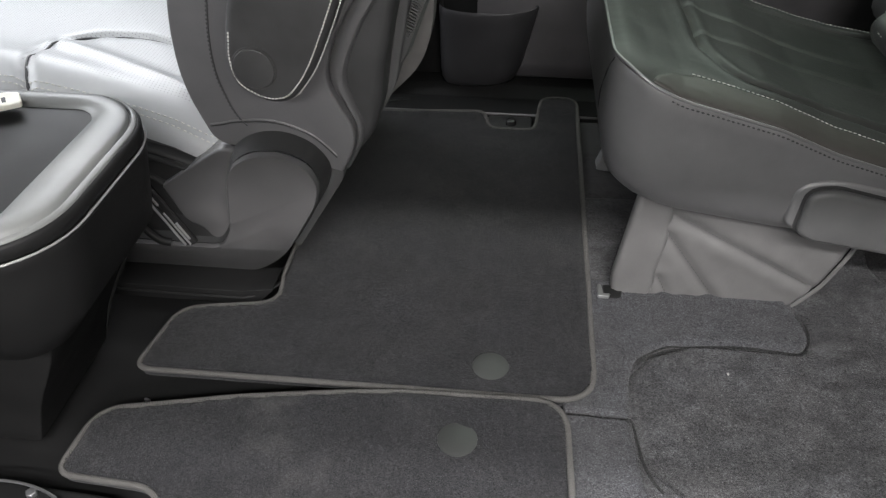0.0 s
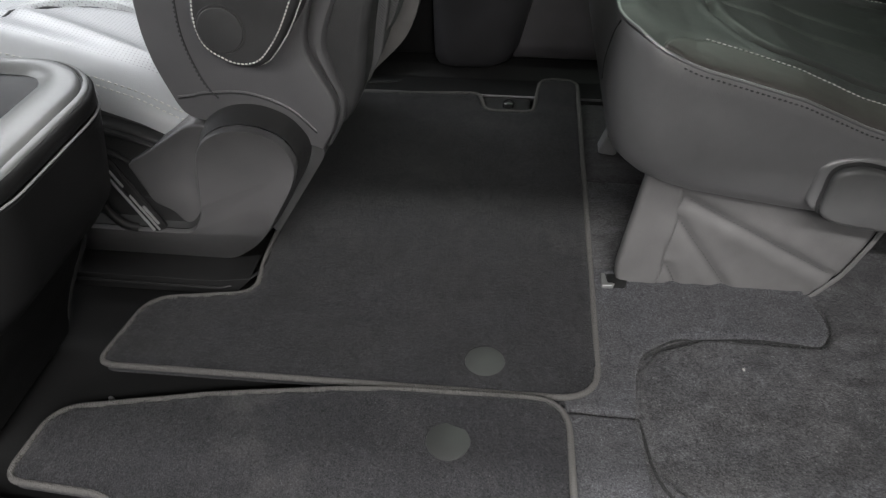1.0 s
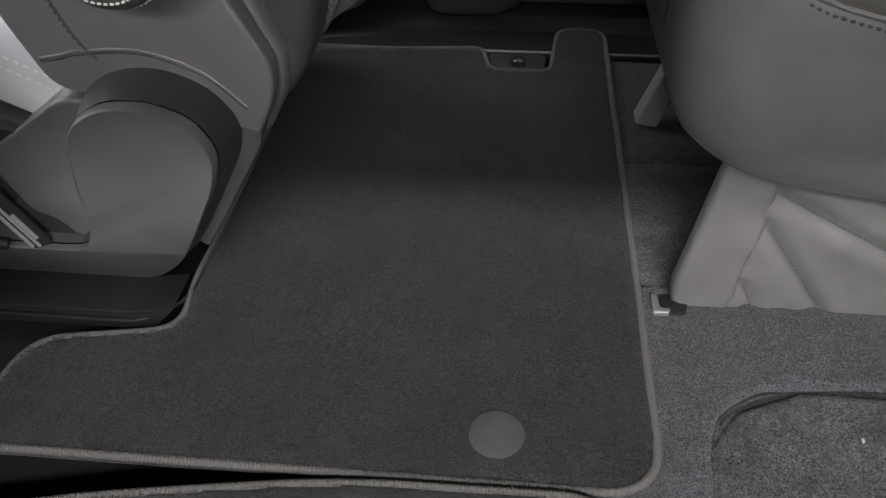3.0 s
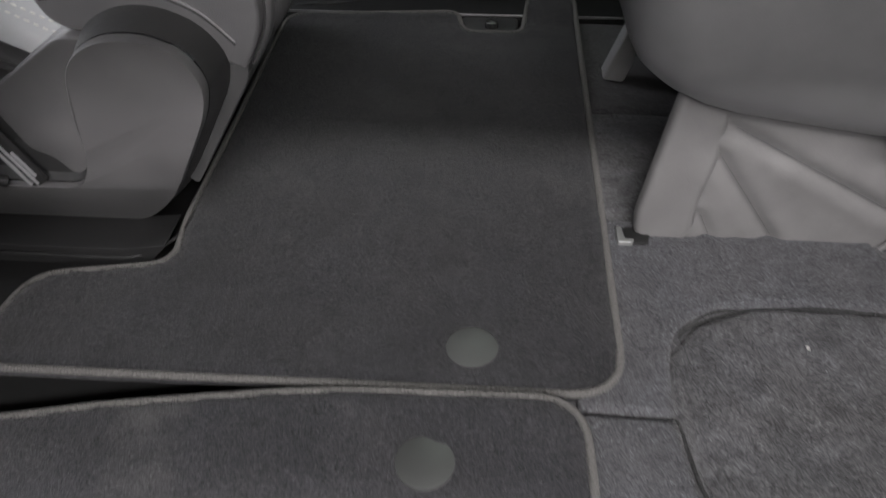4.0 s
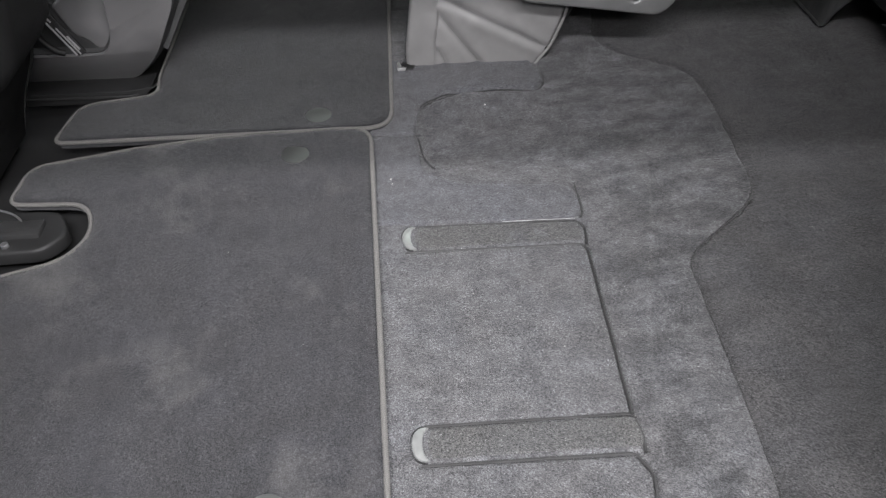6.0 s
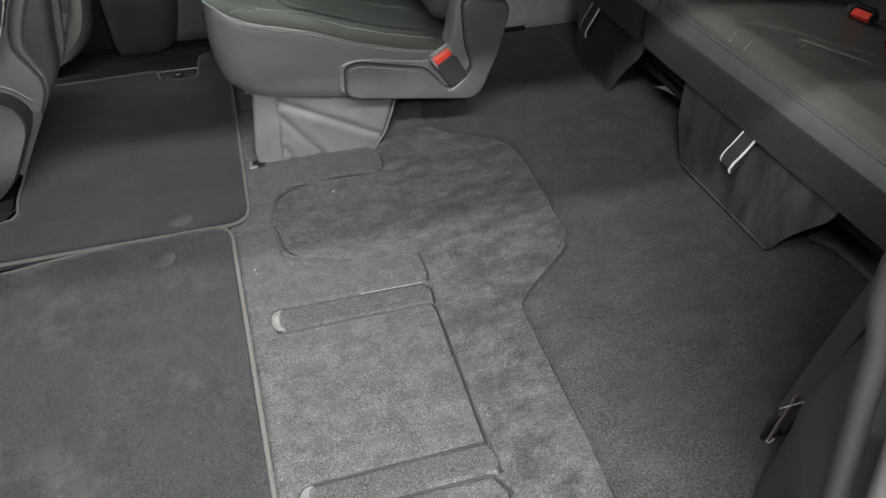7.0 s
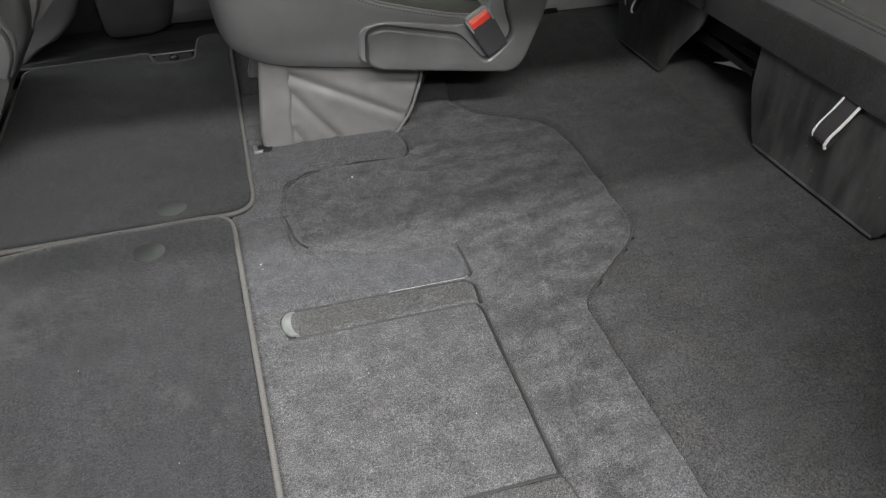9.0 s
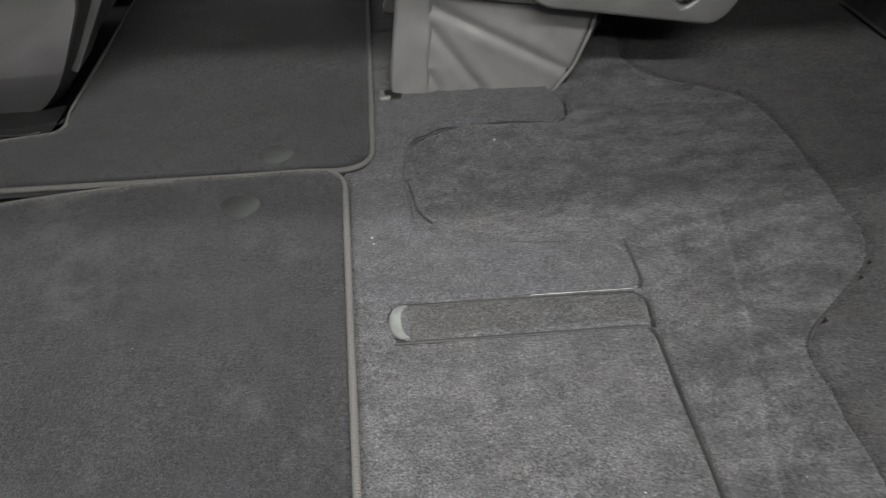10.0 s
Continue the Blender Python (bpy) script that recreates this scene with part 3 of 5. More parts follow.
strip_lid(0.297, 0.344)
strip_lid(-0.052, -0.008)
part("lid_gap_trim", tube([Vector((0.310, 0.3480, -0.0002)), Vector((0.424, 0.3474, -0.0002))], 0.00034, 5), PLASTIC_GREY, floor, "thin pale lid edge")
# Dark tapered rolls stand in for the shade under the flap edges.
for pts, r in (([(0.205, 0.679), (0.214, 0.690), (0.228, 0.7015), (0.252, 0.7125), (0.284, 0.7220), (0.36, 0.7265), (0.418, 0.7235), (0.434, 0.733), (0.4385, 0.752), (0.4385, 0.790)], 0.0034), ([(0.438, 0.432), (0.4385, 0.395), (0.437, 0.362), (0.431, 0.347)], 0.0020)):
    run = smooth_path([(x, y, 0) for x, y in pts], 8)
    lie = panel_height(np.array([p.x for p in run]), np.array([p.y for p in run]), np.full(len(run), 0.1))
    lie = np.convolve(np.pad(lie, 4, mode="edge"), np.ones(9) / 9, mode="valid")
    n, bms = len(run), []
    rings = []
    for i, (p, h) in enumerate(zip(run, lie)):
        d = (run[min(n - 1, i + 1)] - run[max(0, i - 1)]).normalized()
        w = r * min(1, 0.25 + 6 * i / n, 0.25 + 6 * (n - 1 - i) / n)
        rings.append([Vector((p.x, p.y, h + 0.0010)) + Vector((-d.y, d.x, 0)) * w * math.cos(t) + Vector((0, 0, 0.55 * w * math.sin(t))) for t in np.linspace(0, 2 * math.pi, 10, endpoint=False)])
    part("seam_shade_roll", loft(rings), CARPET_SHADE, floor, "dark carpet roll standing in for the shade in a seam")


# ---- floor mats ----
MAT_FAR = rounded([(-0.442, 0.596), (0.145, 0.598), (0.150, 1.386), (0.080, 1.392), (0.066, 1.262), (-0.022, 1.262), (-0.034, 1.322), (-0.30, 1.305), (-0.30, 0.80), (-0.29, 0.735), (-0.425, 0.712)],
                  [0.022, 0.05, 0.03, 0.06, 0.02, 0.02, 0.02, 0.03, 0.03, 0.055, 0.03], 7)
MAT_NEAR = rounded([(-0.462, 0.436), (-0.335, 0.428), (-0.312, 0.360), (-0.340, 0.305), (-0.470, 0.262), (-0.48, 0.02), (-0.40, -0.19), (0.128, -0.19), (0.108, 0.588), (-0.10, 0.586), (-0.27, 0.560), (-0.452, 0.524)],
                   [0.02, 0.04, 0.04, 0.04, 0.03, 0.06, 0.06, 0.05, 0.045, 0.06, 0.06, 0.03], 7)


MAT_TOPS = []


def overlock(path, r, pitch):
    """Thread wound round a mat's edge: a ribbed, slightly slanted cord along a closed path."""
    ring, marks = [Vector(p) for p in path] + [Vector(path[0])], [0.0]
    for a, b in zip(ring, ring[1:]):
        marks.append(marks[-1] + (b - a).length)
    q, total = np.array(ring), marks[-1]
    k = int(total / pitch) // 2 * 2
    at = np.linspace(0, total, k, endpoint=False)
    p = np.column_stack([np.interp(at, marks, q[:, i]) for i in range(3)])
    d = np.roll(p, -2, 0) - np.roll(p, 2, 0)
    d /= np.linalg.norm(d, axis=1)[:, None]
    side = np.column_stack([d[:, 1], -d[:, 0], np.zeros(k)])
    wide = r * np.where(np.arange(k) % 2 == 0, 1.06, 0.87)
    verts, m = [], 9
    for j in range(m):
        t = 2 * math.pi * j / m
        slant = d * (0.0012 * math.sin(t))
        verts.append(p + side * (wide * math.cos(t))[:, None] + np.column_stack([np.zeros((k, 2)), wide * math.sin(t)]) + slant)
    bm = bmesh.new()
    vs = [[bm.verts.new(verts[j][i]) for j in range(m)] for i in range(k)]
    for i in range(k):
        a, b = vs[i], vs[(i + 1) % k]
        for j in range(m):
            bm.faces.new((a[j], a[(j + 1) % m], b[(j + 1) % m], b[j]))
    return bm


def floor_mat(outline, seed, label, lift, patches, cloth):
    mat = thing("floor_mat", label, "mat", "carpet floor mats")
    top = lambda x, y, d: 0.0115 + 0.0022 * lumps(x, y, 6, seed) + 0.0008 * lumps(x, y, 22, seed) + lift(x, y) - soft_edge(d, 0.004)
    MAT_TOPS.append(lambda x, y, d: np.where(np.min([np.hypot(x - p[0], y - p[1]) for p in patches], 0) < patches[0][2] + 0.001, -0.008, top(x, y, d)))
    sheet("carpet_face", outline, 0.007, top, 0.011, cloth, mat)
    q = np.array(outline)
    z = top(q[:, 0], q[:, 1], np.full(len(q), 0.004))
    path = [Vector((x, y, h - 0.0035)) for (x, y), h in zip(outline, z)]
    part("bound_edge", overlock(path, 0.0038, 0.0016), BINDING, mat, "grey stitched edge binding")
    for cx, cy, r, m in patches:
        h = float(top(np.array([cx]), np.array([cy]), np.array([0.1]))[0])
        disc = rounded([(cx + r * math.cos(t), cy + r * math.sin(t)) for t in np.linspace(0, 2 * math.pi, 28, endpoint=False)], 0)
        part("anchor_cap", prism(disc, "z", h - 0.004, h + 0.0012, 0.001, 2), m, mat, "round grey rubber anchor cap")
    return mat


far_mat = floor_mat(MAT_FAR, 4.4, "black carpet floor mat with grey binding, lying behind the front seat", lambda x, y: 0.002 * np.clip((0.70 - y) / 0.1, 0, 1) + 0.005 * np.clip((y - 1.29) / 0.04, 0, 1), [(0.014, 0.642, 0.0235, CAP_RUBBER)], CARPET_MAT)
near_mat = floor_mat(MAT_NEAR, 9.1, "black carpet floor mat with a cut-out, laid by the open door", lambda x, y: 0.010 * np.clip((y - 0.40) / 0.17, 0, 1), [(-0.018, 0.521, 0.0235, CAP_RUBBER), (-0.006, -0.108, 0.0235, CAP_RUBBER)], CARPET_MAT_NEAR)

stud = thing("mat_hook", "black plastic mat hook with a small metal stud", "hook")
part("base", prism(rounded([(-0.018, 1.268), (0.058, 1.268), (0.062, 1.325), (-0.028, 1.325)], 0.012), "z", -0.014, 0.004, 0.003), RUBBER, stud)
part("stud", loft([[(0.02 + r * math.cos(t), 1.292 + r * math.sin(t), z) for t in np.linspace(0, 2 * math.pi, 14, endpoint=False)] for r, z in ((0.011, 0.003), (0.010, 0.012), (0.006, 0.015))]), PLASTIC_STUD, stud)

# bits of lint on the carpet
for i, (x, y, z, s) in enumerate([(0.319, 0.671, -0.006, 0.0022), (0.140, 0.459, 0.001, 0.0016), (0.142, 0.447, 0.001, 0.0012), (0.52, 0.66, -0.001, 0.0011), (0.60, 0.72, 0.0, 0.0014), (0.25, 0.20, 0.001, 0.0010), (0.36, 0.10, 0.001, 0.0012), (0.50, 0.10, 0.001, 0.0010), (0.31, 0.41, 0.0, 0.0012), (0.66, 0.56, 0.0, 0.0009), (0.82, 0.55, 0.0, 0.0012), (0.78, 0.30, 0.0, 0.0011), (-0.10, 0.30, 0.012, 0.0011), (0.02, 0.12, 0.012, 0.0009), (-0.12, 0.82, 0.012, 0.0010)]):
    if 0.12 < x < 0.68:
        z = 0.0050 if inside(np.array([(x, y)]), LID_GRIP)[0] else float(panel_height(np.array([x]), np.array([y]), np.array([0.1]))[0]) + 0.0018
    bm = bmesh.new()
    bmesh.ops.create_icosphere(bm, subdivisions=1, radius=s)
    for vtx in bm.verts:
        vtx.co = Vector((x, y, z)) + (1.0 if i < 3 else 0.6) * Vector((vtx.co.x * 0.8, vtx.co.y * 1.3, vtx.co.z * 0.5)) * (1 + 0.3 * wobble(vtx.co.x * 900, vtx.co.y * 900, 1.0, i))
    tagged(part("lint_bit", bm, LINT), "tiny white bit of lint on the carpet", "lint", "lint bits")


clip = thing("metal_clip", "tiny bright metal clip on the black floor beside the mats", "clip")
part("body", moved(box(-0.002, 0.002, -0.007, 0.007, 0.0, 0.003, 0.0008), pose(-0.430, 0.574, -0.036, 0, 0, -25)), CHROME, clip)
part("jaw", moved(box(-0.004, 0.004, 0.004, 0.008, 0.001, 0.005, 0.0008), pose(-0.430, 0.574, -0.036, 0, 0, -25)), CHROME, clip)

# ---- seats ----
def round_rect(x0, x1, y0, y1, r, n=10, m=14):
    """Points round a rectangle with rounded corners, evenly many for every size; r: front-near, rear-near, rear-far, front-far."""
    cs = [((x0, y0), 180, 270, r[0]), ((x1, y0), 270, 360, r[1]), ((x1, y1), 0, 90, r[2]), ((x0, y1), 90, 180, r[3])]
    arcs = []
    for (cx, cy), a, b, rad in cs:
        ox, oy = cx + (rad if cx == x0 else -rad), cy + (rad if cy == y0 else -rad)
        arcs.append([(ox + rad * math.cos(radians(a + (b - a) * i / n)), oy + rad * math.sin(radians(a + (b - a) * i / n))) for i in range(n + 1)])
    out = []
    for i, arc in enumerate(arcs):
        out += arc
        (ax, ay), (bx, by) = arc[-1], arcs[(i + 1) % 4][0]
        out += [(ax + (bx - ax) * k / (m + 1), ay + (by - ay) * k / (m + 1)) for k in range(1, m + 1)]
    return out


def cushion(x0, x1, y0, y1, r, levels, lean=0.0, ends=1.0):
    """A stuffed cushion: rounded outlines one above another. A level is (inset, height) with height a function of x, y."""
    rings = []
    for i, (inset, h) in enumerate(levels):
        back = lean * min(1, max(0, (i - 6) / (len(levels) - 9))) ** 1.5
        rr = [max(0.012, q - inset * 0.7) for q in r]
        rings.append([(x, y, h(x, y)) for x, y in round_rect(x0 + inset * ends + back, x1 - inset * ends, y0 + inset, y1 - inset, rr)])
    return loft(rings)


def curve_through(pairs):
    xs, zs = [p[0] for p in pairs], [p[1] for p in pairs]
    return lambda x: float(np.interp(x, xs, zs))


def seg_dist(x, y, line):
    best = 9.0
    for (ax, ay), (bx, by) in zip(line, line[1:]):
        dx, dy = bx - ax, by - ay
        f = max(0, min(1, ((x - ax) * dx + (y - ay) * dy) / (dx * dx + dy * dy + 1e-12)))
        best = min(best, math.hypot(x - ax - f * dx, y - ay - f * dy))
    return best


# second-row seat by the far wall
BOT = curve_through([(0.12, 0.250), (0.135, 0.226), (0.150, 0.206), (0.187, 0.183), (0.226, 0.167), (0.292, 0.157), (0.374, 0.145), (0.62, 0.125)])
SEAM = curve_through([(0.12, 0.372), (0.15, 0.362), (0.178, 0.345), (0.215, 0.328), (0.261, 0.316), (0.331, 0.297), (0.403, 0.268), (0.474, 0.248), (0.53, 0.234), (0.66, 0.215)])
INSERT = [(0.62, 0.845), (0.48, 0.852), (0.40, 0.856), (0.345, 0.848), (0.310, 0.848), (0.288, 0.864), (0.272, 0.888), (0.259, 0.912), (0.255, 0.945), (0.256, 1.00), (0.256, 1.10), (0.262, 1.15), (0.30, 1.19), (0.62, 1.20)]
INSERT2 = [(0.62, 0.985), (0.45, 0.990), (0.36, 0.983), (0.292, 0.979), (0.256, 0.972)]
INSERT3 = [(0.62, 1.075), (0.45, 1.068), (0.36, 1.072), (0.292, 1.076), (0.258, 1.082)]
CORNER = [(0.172, 0.777), (0.180, 0.793), (0.200, 0.812), (0.230, 0.8225), (0.30, 0.8213), (0.45, 0.8172), (0.60, 0.8120)]


def seat_top(x, y, e):
    z = SEAM(x) + 0.017 * (1 - math.exp(-max(e, 0) / 0.024))
    bol = math.exp(-((y - 0.832) / 0.022) ** 2) + math.exp(-((y - 1.222) / 0.022) ** 2)
    z += 0.001 * bol * min(1, max(0, (x - 0.17) / 0.1)) - 0.006 * math.exp(-((y - 1.03) / 0.13) ** 2) * min(1, max(0, (x - 0.24) / 0.06))
    z -= 0.0075 * math.exp(-(seg_dist(x, y, INSERT) / 0.0060) ** 2) - 0.0022 * math.exp(-((seg_dist(x, y, INSERT) - 0.014) / 0.008) ** 2)
    z -= 0.0032 * (math.exp(-(seg_dist(x, y, INSERT2) / 0.0045) ** 2) + math.exp(-(seg_dist(x, y, INSERT3) / 0.0045) ** 2))
    z -= 0.0014 * math.exp(-(seg_dist(x, y, CORNER) / 0.0030) ** 2)
    return z + 0.0012 * wobble(x, y, 18, 2.0) + 0.0004 * wobble(x, y * 2, 60, 5.0)


def blend(f, a):
    """A height between the seat's lower edge and its seam, bulging."""
    return lambda x, y: BOT(x) + (SEAM(x) - BOT(x)) * f + a * 0.0025 * wobble(x, y, 16, f)


second_seat = thing("second_row_seat", "black leather second-row seat on a covered pedestal, buckle at its side", "seat")
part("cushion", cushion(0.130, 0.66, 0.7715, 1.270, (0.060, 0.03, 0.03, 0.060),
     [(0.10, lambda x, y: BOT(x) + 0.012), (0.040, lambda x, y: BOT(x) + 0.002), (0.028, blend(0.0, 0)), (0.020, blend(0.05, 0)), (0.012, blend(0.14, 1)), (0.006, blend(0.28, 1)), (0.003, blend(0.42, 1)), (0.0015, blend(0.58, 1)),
      (0.003, blend(0.73, 1)), (0.001, blend(0.86, 1)), (0.0005, blend(0.95, 0)), (0.0025, blend(0.995, 0)), (0.012, lambda x, y: SEAM(x) - 0.02), (0.08, lambda x, y: SEAM(x) - 0.045)], 0.004, 0.4), LEATHER_SIDE_LIT, second_seat, "smooth charcoal leather side, lightened for the light on it")
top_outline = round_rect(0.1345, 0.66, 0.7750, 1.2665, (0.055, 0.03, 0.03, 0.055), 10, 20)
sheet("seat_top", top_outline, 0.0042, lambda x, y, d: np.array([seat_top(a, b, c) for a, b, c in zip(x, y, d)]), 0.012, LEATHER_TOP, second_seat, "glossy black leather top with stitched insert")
BOLSTER = [(0.176, 0.7805), (0.182, 0.793), (0.200, 0.811), (0.230, 0.8212), (0.30, 0.8200), (0.45, 0.8160), (0.63, 0.8100), (0.63, 0.7765), (0.25, 0.7765), (0.205, 0.7768)]
sheet("side_bolster", rounded(BOLSTER, 0.004, 3), 0.0025, lambda x, y, d: np.array([seat_top(a, b, max(0.0, b - 0.775)) for a, b in zip(x, y)]) + 0.0016 - soft_edge(d, 0.002), 0.006, LEATHER_BOLSTER, second_seat, "black leather edge panel, tinted brown for its reflection")
edge = [Vector((x, y, SEAM(x) + 0.0008)) for x, y in round_rect(0.1335, 0.657, 0.7740, 1.2675, (0.056, 0.03, 0.03, 0.056), 10, 24)]
# Piping in the lightened leather, for the light it catches.
part("piping", tube(edge, 0.0020, 6, True), LEATHER_SIDE_LIT, second_seat)
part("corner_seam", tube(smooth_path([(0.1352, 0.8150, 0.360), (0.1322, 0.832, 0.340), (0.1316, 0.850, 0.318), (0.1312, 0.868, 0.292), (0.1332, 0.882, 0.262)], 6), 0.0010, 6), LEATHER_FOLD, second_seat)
side_run = [Vector((x, 0.7716, SEAM(x) - 0.0052)) for x in np.linspace(0.20, 0.55, 40)]
part("stitching", stitches(side_run, 0.0036, 0.0026, 0.0011), THREAD_DARK, second_seat)
top_run = [Vector((x, 0.8228 - 0.030 * max(0, x - 0.24), seat_top(x, 0.8228 - 0.030 * max(0, x - 0.24), 0.046) + 0.0022)) for x in np.linspace(0.228, 0.58, 60)]
part("stitching", stitches(top_run, 0.0042, 0.0020, 0.0007), THREAD, second_seat, "pale contrast stitching")
far_run = [Vector((x, 1.235, seat_top(x, 1.235, 0.031) + 0.0006)) for x in np.linspace(0.245, 0.60, 60)]
part("stitching", stitches(far_run, 0.0042, 0.0028, 0.0008), THREAD, second_seat, "pale contrast stitching")

# side cover with buckle pocket
outer = rounded([(0.366, 0.228), (0.366, 0.168), (0.40, 0.153), (0.646, 0.118), (0.666, 0.135), (0.699, 0.214), (0.721, 0.298), (0.714, 0.322), (0.632, 0.350), (0.614, 0.332), (0.606, 0.262), (0.596, 0.226), (0.55, 0.214), (0.41, 0.238)], [0.02, 0.012, 0.02, 0.02, 0.02, 0.03, 0.018, 0.012, 0.014, 0.014, 0.02, 0.02, 0.02, 0.02], 5)
raised = rounded([(0.382, 0.220), (0.380, 0.162), (0.40, 0.150), (0.648, 0.114), (0.672, 0.132), (0.705, 0.212), (0.727, 0.298), (0.719, 0.318), (0.638, 0.337), (0.626, 0.325), (0.634, 0.236), (0.652, 0.186), (0.598, 0.140), (0.548, 0.196), (0.41, 0.227)], [0.016, 0.012, 0.016, 0.014, 0.016, 0.03, 0.012, 0.01, 0.012, 0.012, 0.02, 0.022, 0.016, 0.014, 0.016], 5)
part("side_cover", prism(outer, "y", 0.7705, 0.83, 0.006, 4), LEATHER_SIDE_LIT, second_seat, "dark grey plastic hinge cover")
# Black plate showing round the panel stands in for the groove's shade.
part("cover_groove_shade", prism([(x - 0.0015, z + 0.002) for x, z in grown(raised, 0.003)], "y", 0.7700, 0.80, 0.001), RUBBER, second_seat)
part("cover_panel", prism(raised, "y", 0.762, 0.785, 0.007, 5), PLASTIC_COVER, second_seat, "dark grey raised cover face", 70)


def buckle(parent, m, stalk=True, rim=None):
    """A seat-belt buckle on its stalk: 50 mm wide head, grey rim, red button; z runs along the stalk."""
    head = part("belt_buckle", moved(joined(prism(rounded([(-0.025, 0.0), (0.025, 0.0), (0.026, 0.07), (0.022, 0.083), (-0.022, 0.083), (-0.026, 0.07)], 0.006), "y", -0.013, 0.013, 0.004), box(-0.012, 0.012, -0.005, 0.005, -0.05, 0.01, 0.002)) if stalk else prism(rounded([(-0.025, 0.0), (0.025, 0.0), (0.026, 0.07), (0.022, 0.083), (-0.022, 0.083), (-0.026, 0.07)], 0.006), "y", -0.013, 0.013, 0.004), m), PLASTIC_BUCKLE, parent, "black belt buckle with a red release button")
    part("release_button", moved(prism(rounded([(-0.021, 0.073), (0.021, 0.073), (0.021, 0.0875), (-0.021, 0.0875)], 0.003), "y", -0.0150, 0.002, 0.002), m), RED, head)
    part("buckle_rim", moved(joined(prism(rounded([(-0.024, 0.080), (0.024, 0.080), (0.023, 0.0905), (-0.023, 0.0905)], 0.002), "y", 0.0035, 0.014, 0.0015), box(-0.0255, -0.0215, -0.014, 0.012, 0.066, 0.087, 0.001), box(0.0215, 0.0255, -0.014, 0.012, 0.066, 0.087, 0.001)), m), rim or PLASTIC_GREY, head)
    return head


buckle(second_seat, pose(0.617, 0.764, 0.166, 4, -32, 0) @ Matrix.Scale(0.90, 4), False)

# pedestal, skirt and floor bracket
RAYS = [((0.243, 0.140), (0.450, 0.030)), ((0.243, 0.104), (0.322, 0.000)), ((0.240, 0.030), (0.256, 0.000))]


def skirt_relief(x, z, d):
    """Puffed vinyl between stitched rays: how far it stands towards the door."""
    P = np.column_stack([x, z])
    h = 0.0045 + 0.0022 * lumps(x, z, 14, 2.6) + 0.0009 * lumps(x, z, 45, 5.1)
    for ray in RAYS:
        g, _ = near(P, list(ray))
        h -= 0.0045 * np.exp(-(g / 0.0065) ** 2) - 0.0018 * np.exp(-((g - 0.016) / 0.010) ** 2)
    return h - soft_edge(d, 0.003)


def upright(ob, y, lean=0.0):
    """Stands a flat sheet up: its second axis becomes height, its relief points towards the door."""
    for v in ob.data.vertices:
        x, z, h = v.co
        v.co = (x, y - h + lean * z, z)
    ob.data.flip_normals()
    return ob


SKIRT = rounded([(0.198, 0.19), (0.184, -0.012), (0.432, -0.012), (0.462, 0.034), (0.484, 0.100), (0.496, 0.19)], [0.0, 0.008, 0.006, 0.03, 0.03, 0.0])
skirt = upright(sheet("skirt", SKIRT, 0.0045, skirt_relief, 0.006, LEATHER_SKIRT, second_seat, "grey vinyl skirt with stitched rays"), 0.8215)
part("skirt_edge", tube(smooth_path([(0.434, 0.8165, -0.008), (0.450, 0.8165, 0.014), (0.464, 0.8165, 0.036), (0.476, 0.8165, 0.068), (0.487, 0.8165, 0.104), (0.494, 0.8165, 0.16)], 5), 0.0030, 6), LEATHER_SKIRT, skirt)
TAB = rounded([(0.196, 0.19), (0.177, 0.022), (0.182, -0.009), (0.228, -0.009), (0.238, 0.010), (0.236, 0.05), (0.244, 0.10), (0.242, 0.19)], [0, 0.014, 0.010, 0.010, 0.012, 0.02, 0.03, 0])
tab = upright(sheet("skirt_tab", TAB, 0.004, lambda x, z, d: 0.005 + 0.0025 * lumps(x, z, 12, 8.8) - 0.0035 * np.clip((0.198 - x) / 0.02, 0, 1) ** 2 - soft_edge(d, 0.004), 0.010, LEATHER_SKIRT, skirt, "smooth vinyl tab at the skirt's front edge"), 0.8175)
for (ax, az), (bx, bz) in RAYS:
    line = [(ax + (bx - ax) * t, az + (bz - az) * t) for t in np.linspace(0.03, 0.97, 14)]
    part("stitching", stitches([Vector((x + 0.0022, 0.8172, z + 0.0026)) for x, z in line], 0.0035, 0.0025, 0.0006), THREAD_DARK, skirt)
part("pedestal", prism(rounded([(0.285, 0.16), (0.285, -0.02), (0.45, -0.02), (0.52, 0.14)], 0.01), "y", 0.828, 1.14, 0.01), PLASTIC_BLACK, second_seat)
part("rear_bracket", prism(rounded([(0.206, 0.09), (0.176, 0.0), (0.206, -0.004), (0.235, 0.09)], 0.006), "y", 1.145, 1.175, 0.003), PLASTIC_GREY, second_seat)
part("floor_hook", prism(rounded([(0.160, 0.798), (0.176, 0.798), (0.178, 0.805), (0.168, 0.805), (0.166, 0.824), (0.160, 0.824)], 0.003), "z", -0.016, 0.0070, 0.002), SILVER, second_seat, "silver metal floor hook")
part("hook_slot", prism(rounded([(0.170, 0.799), (0.192, 0.799), (0.198, 0.826), (0.168, 0.826)], 0.006), "z", -0.016, 0.0050, 0.001), PLASTIC_BLACK, second_seat)
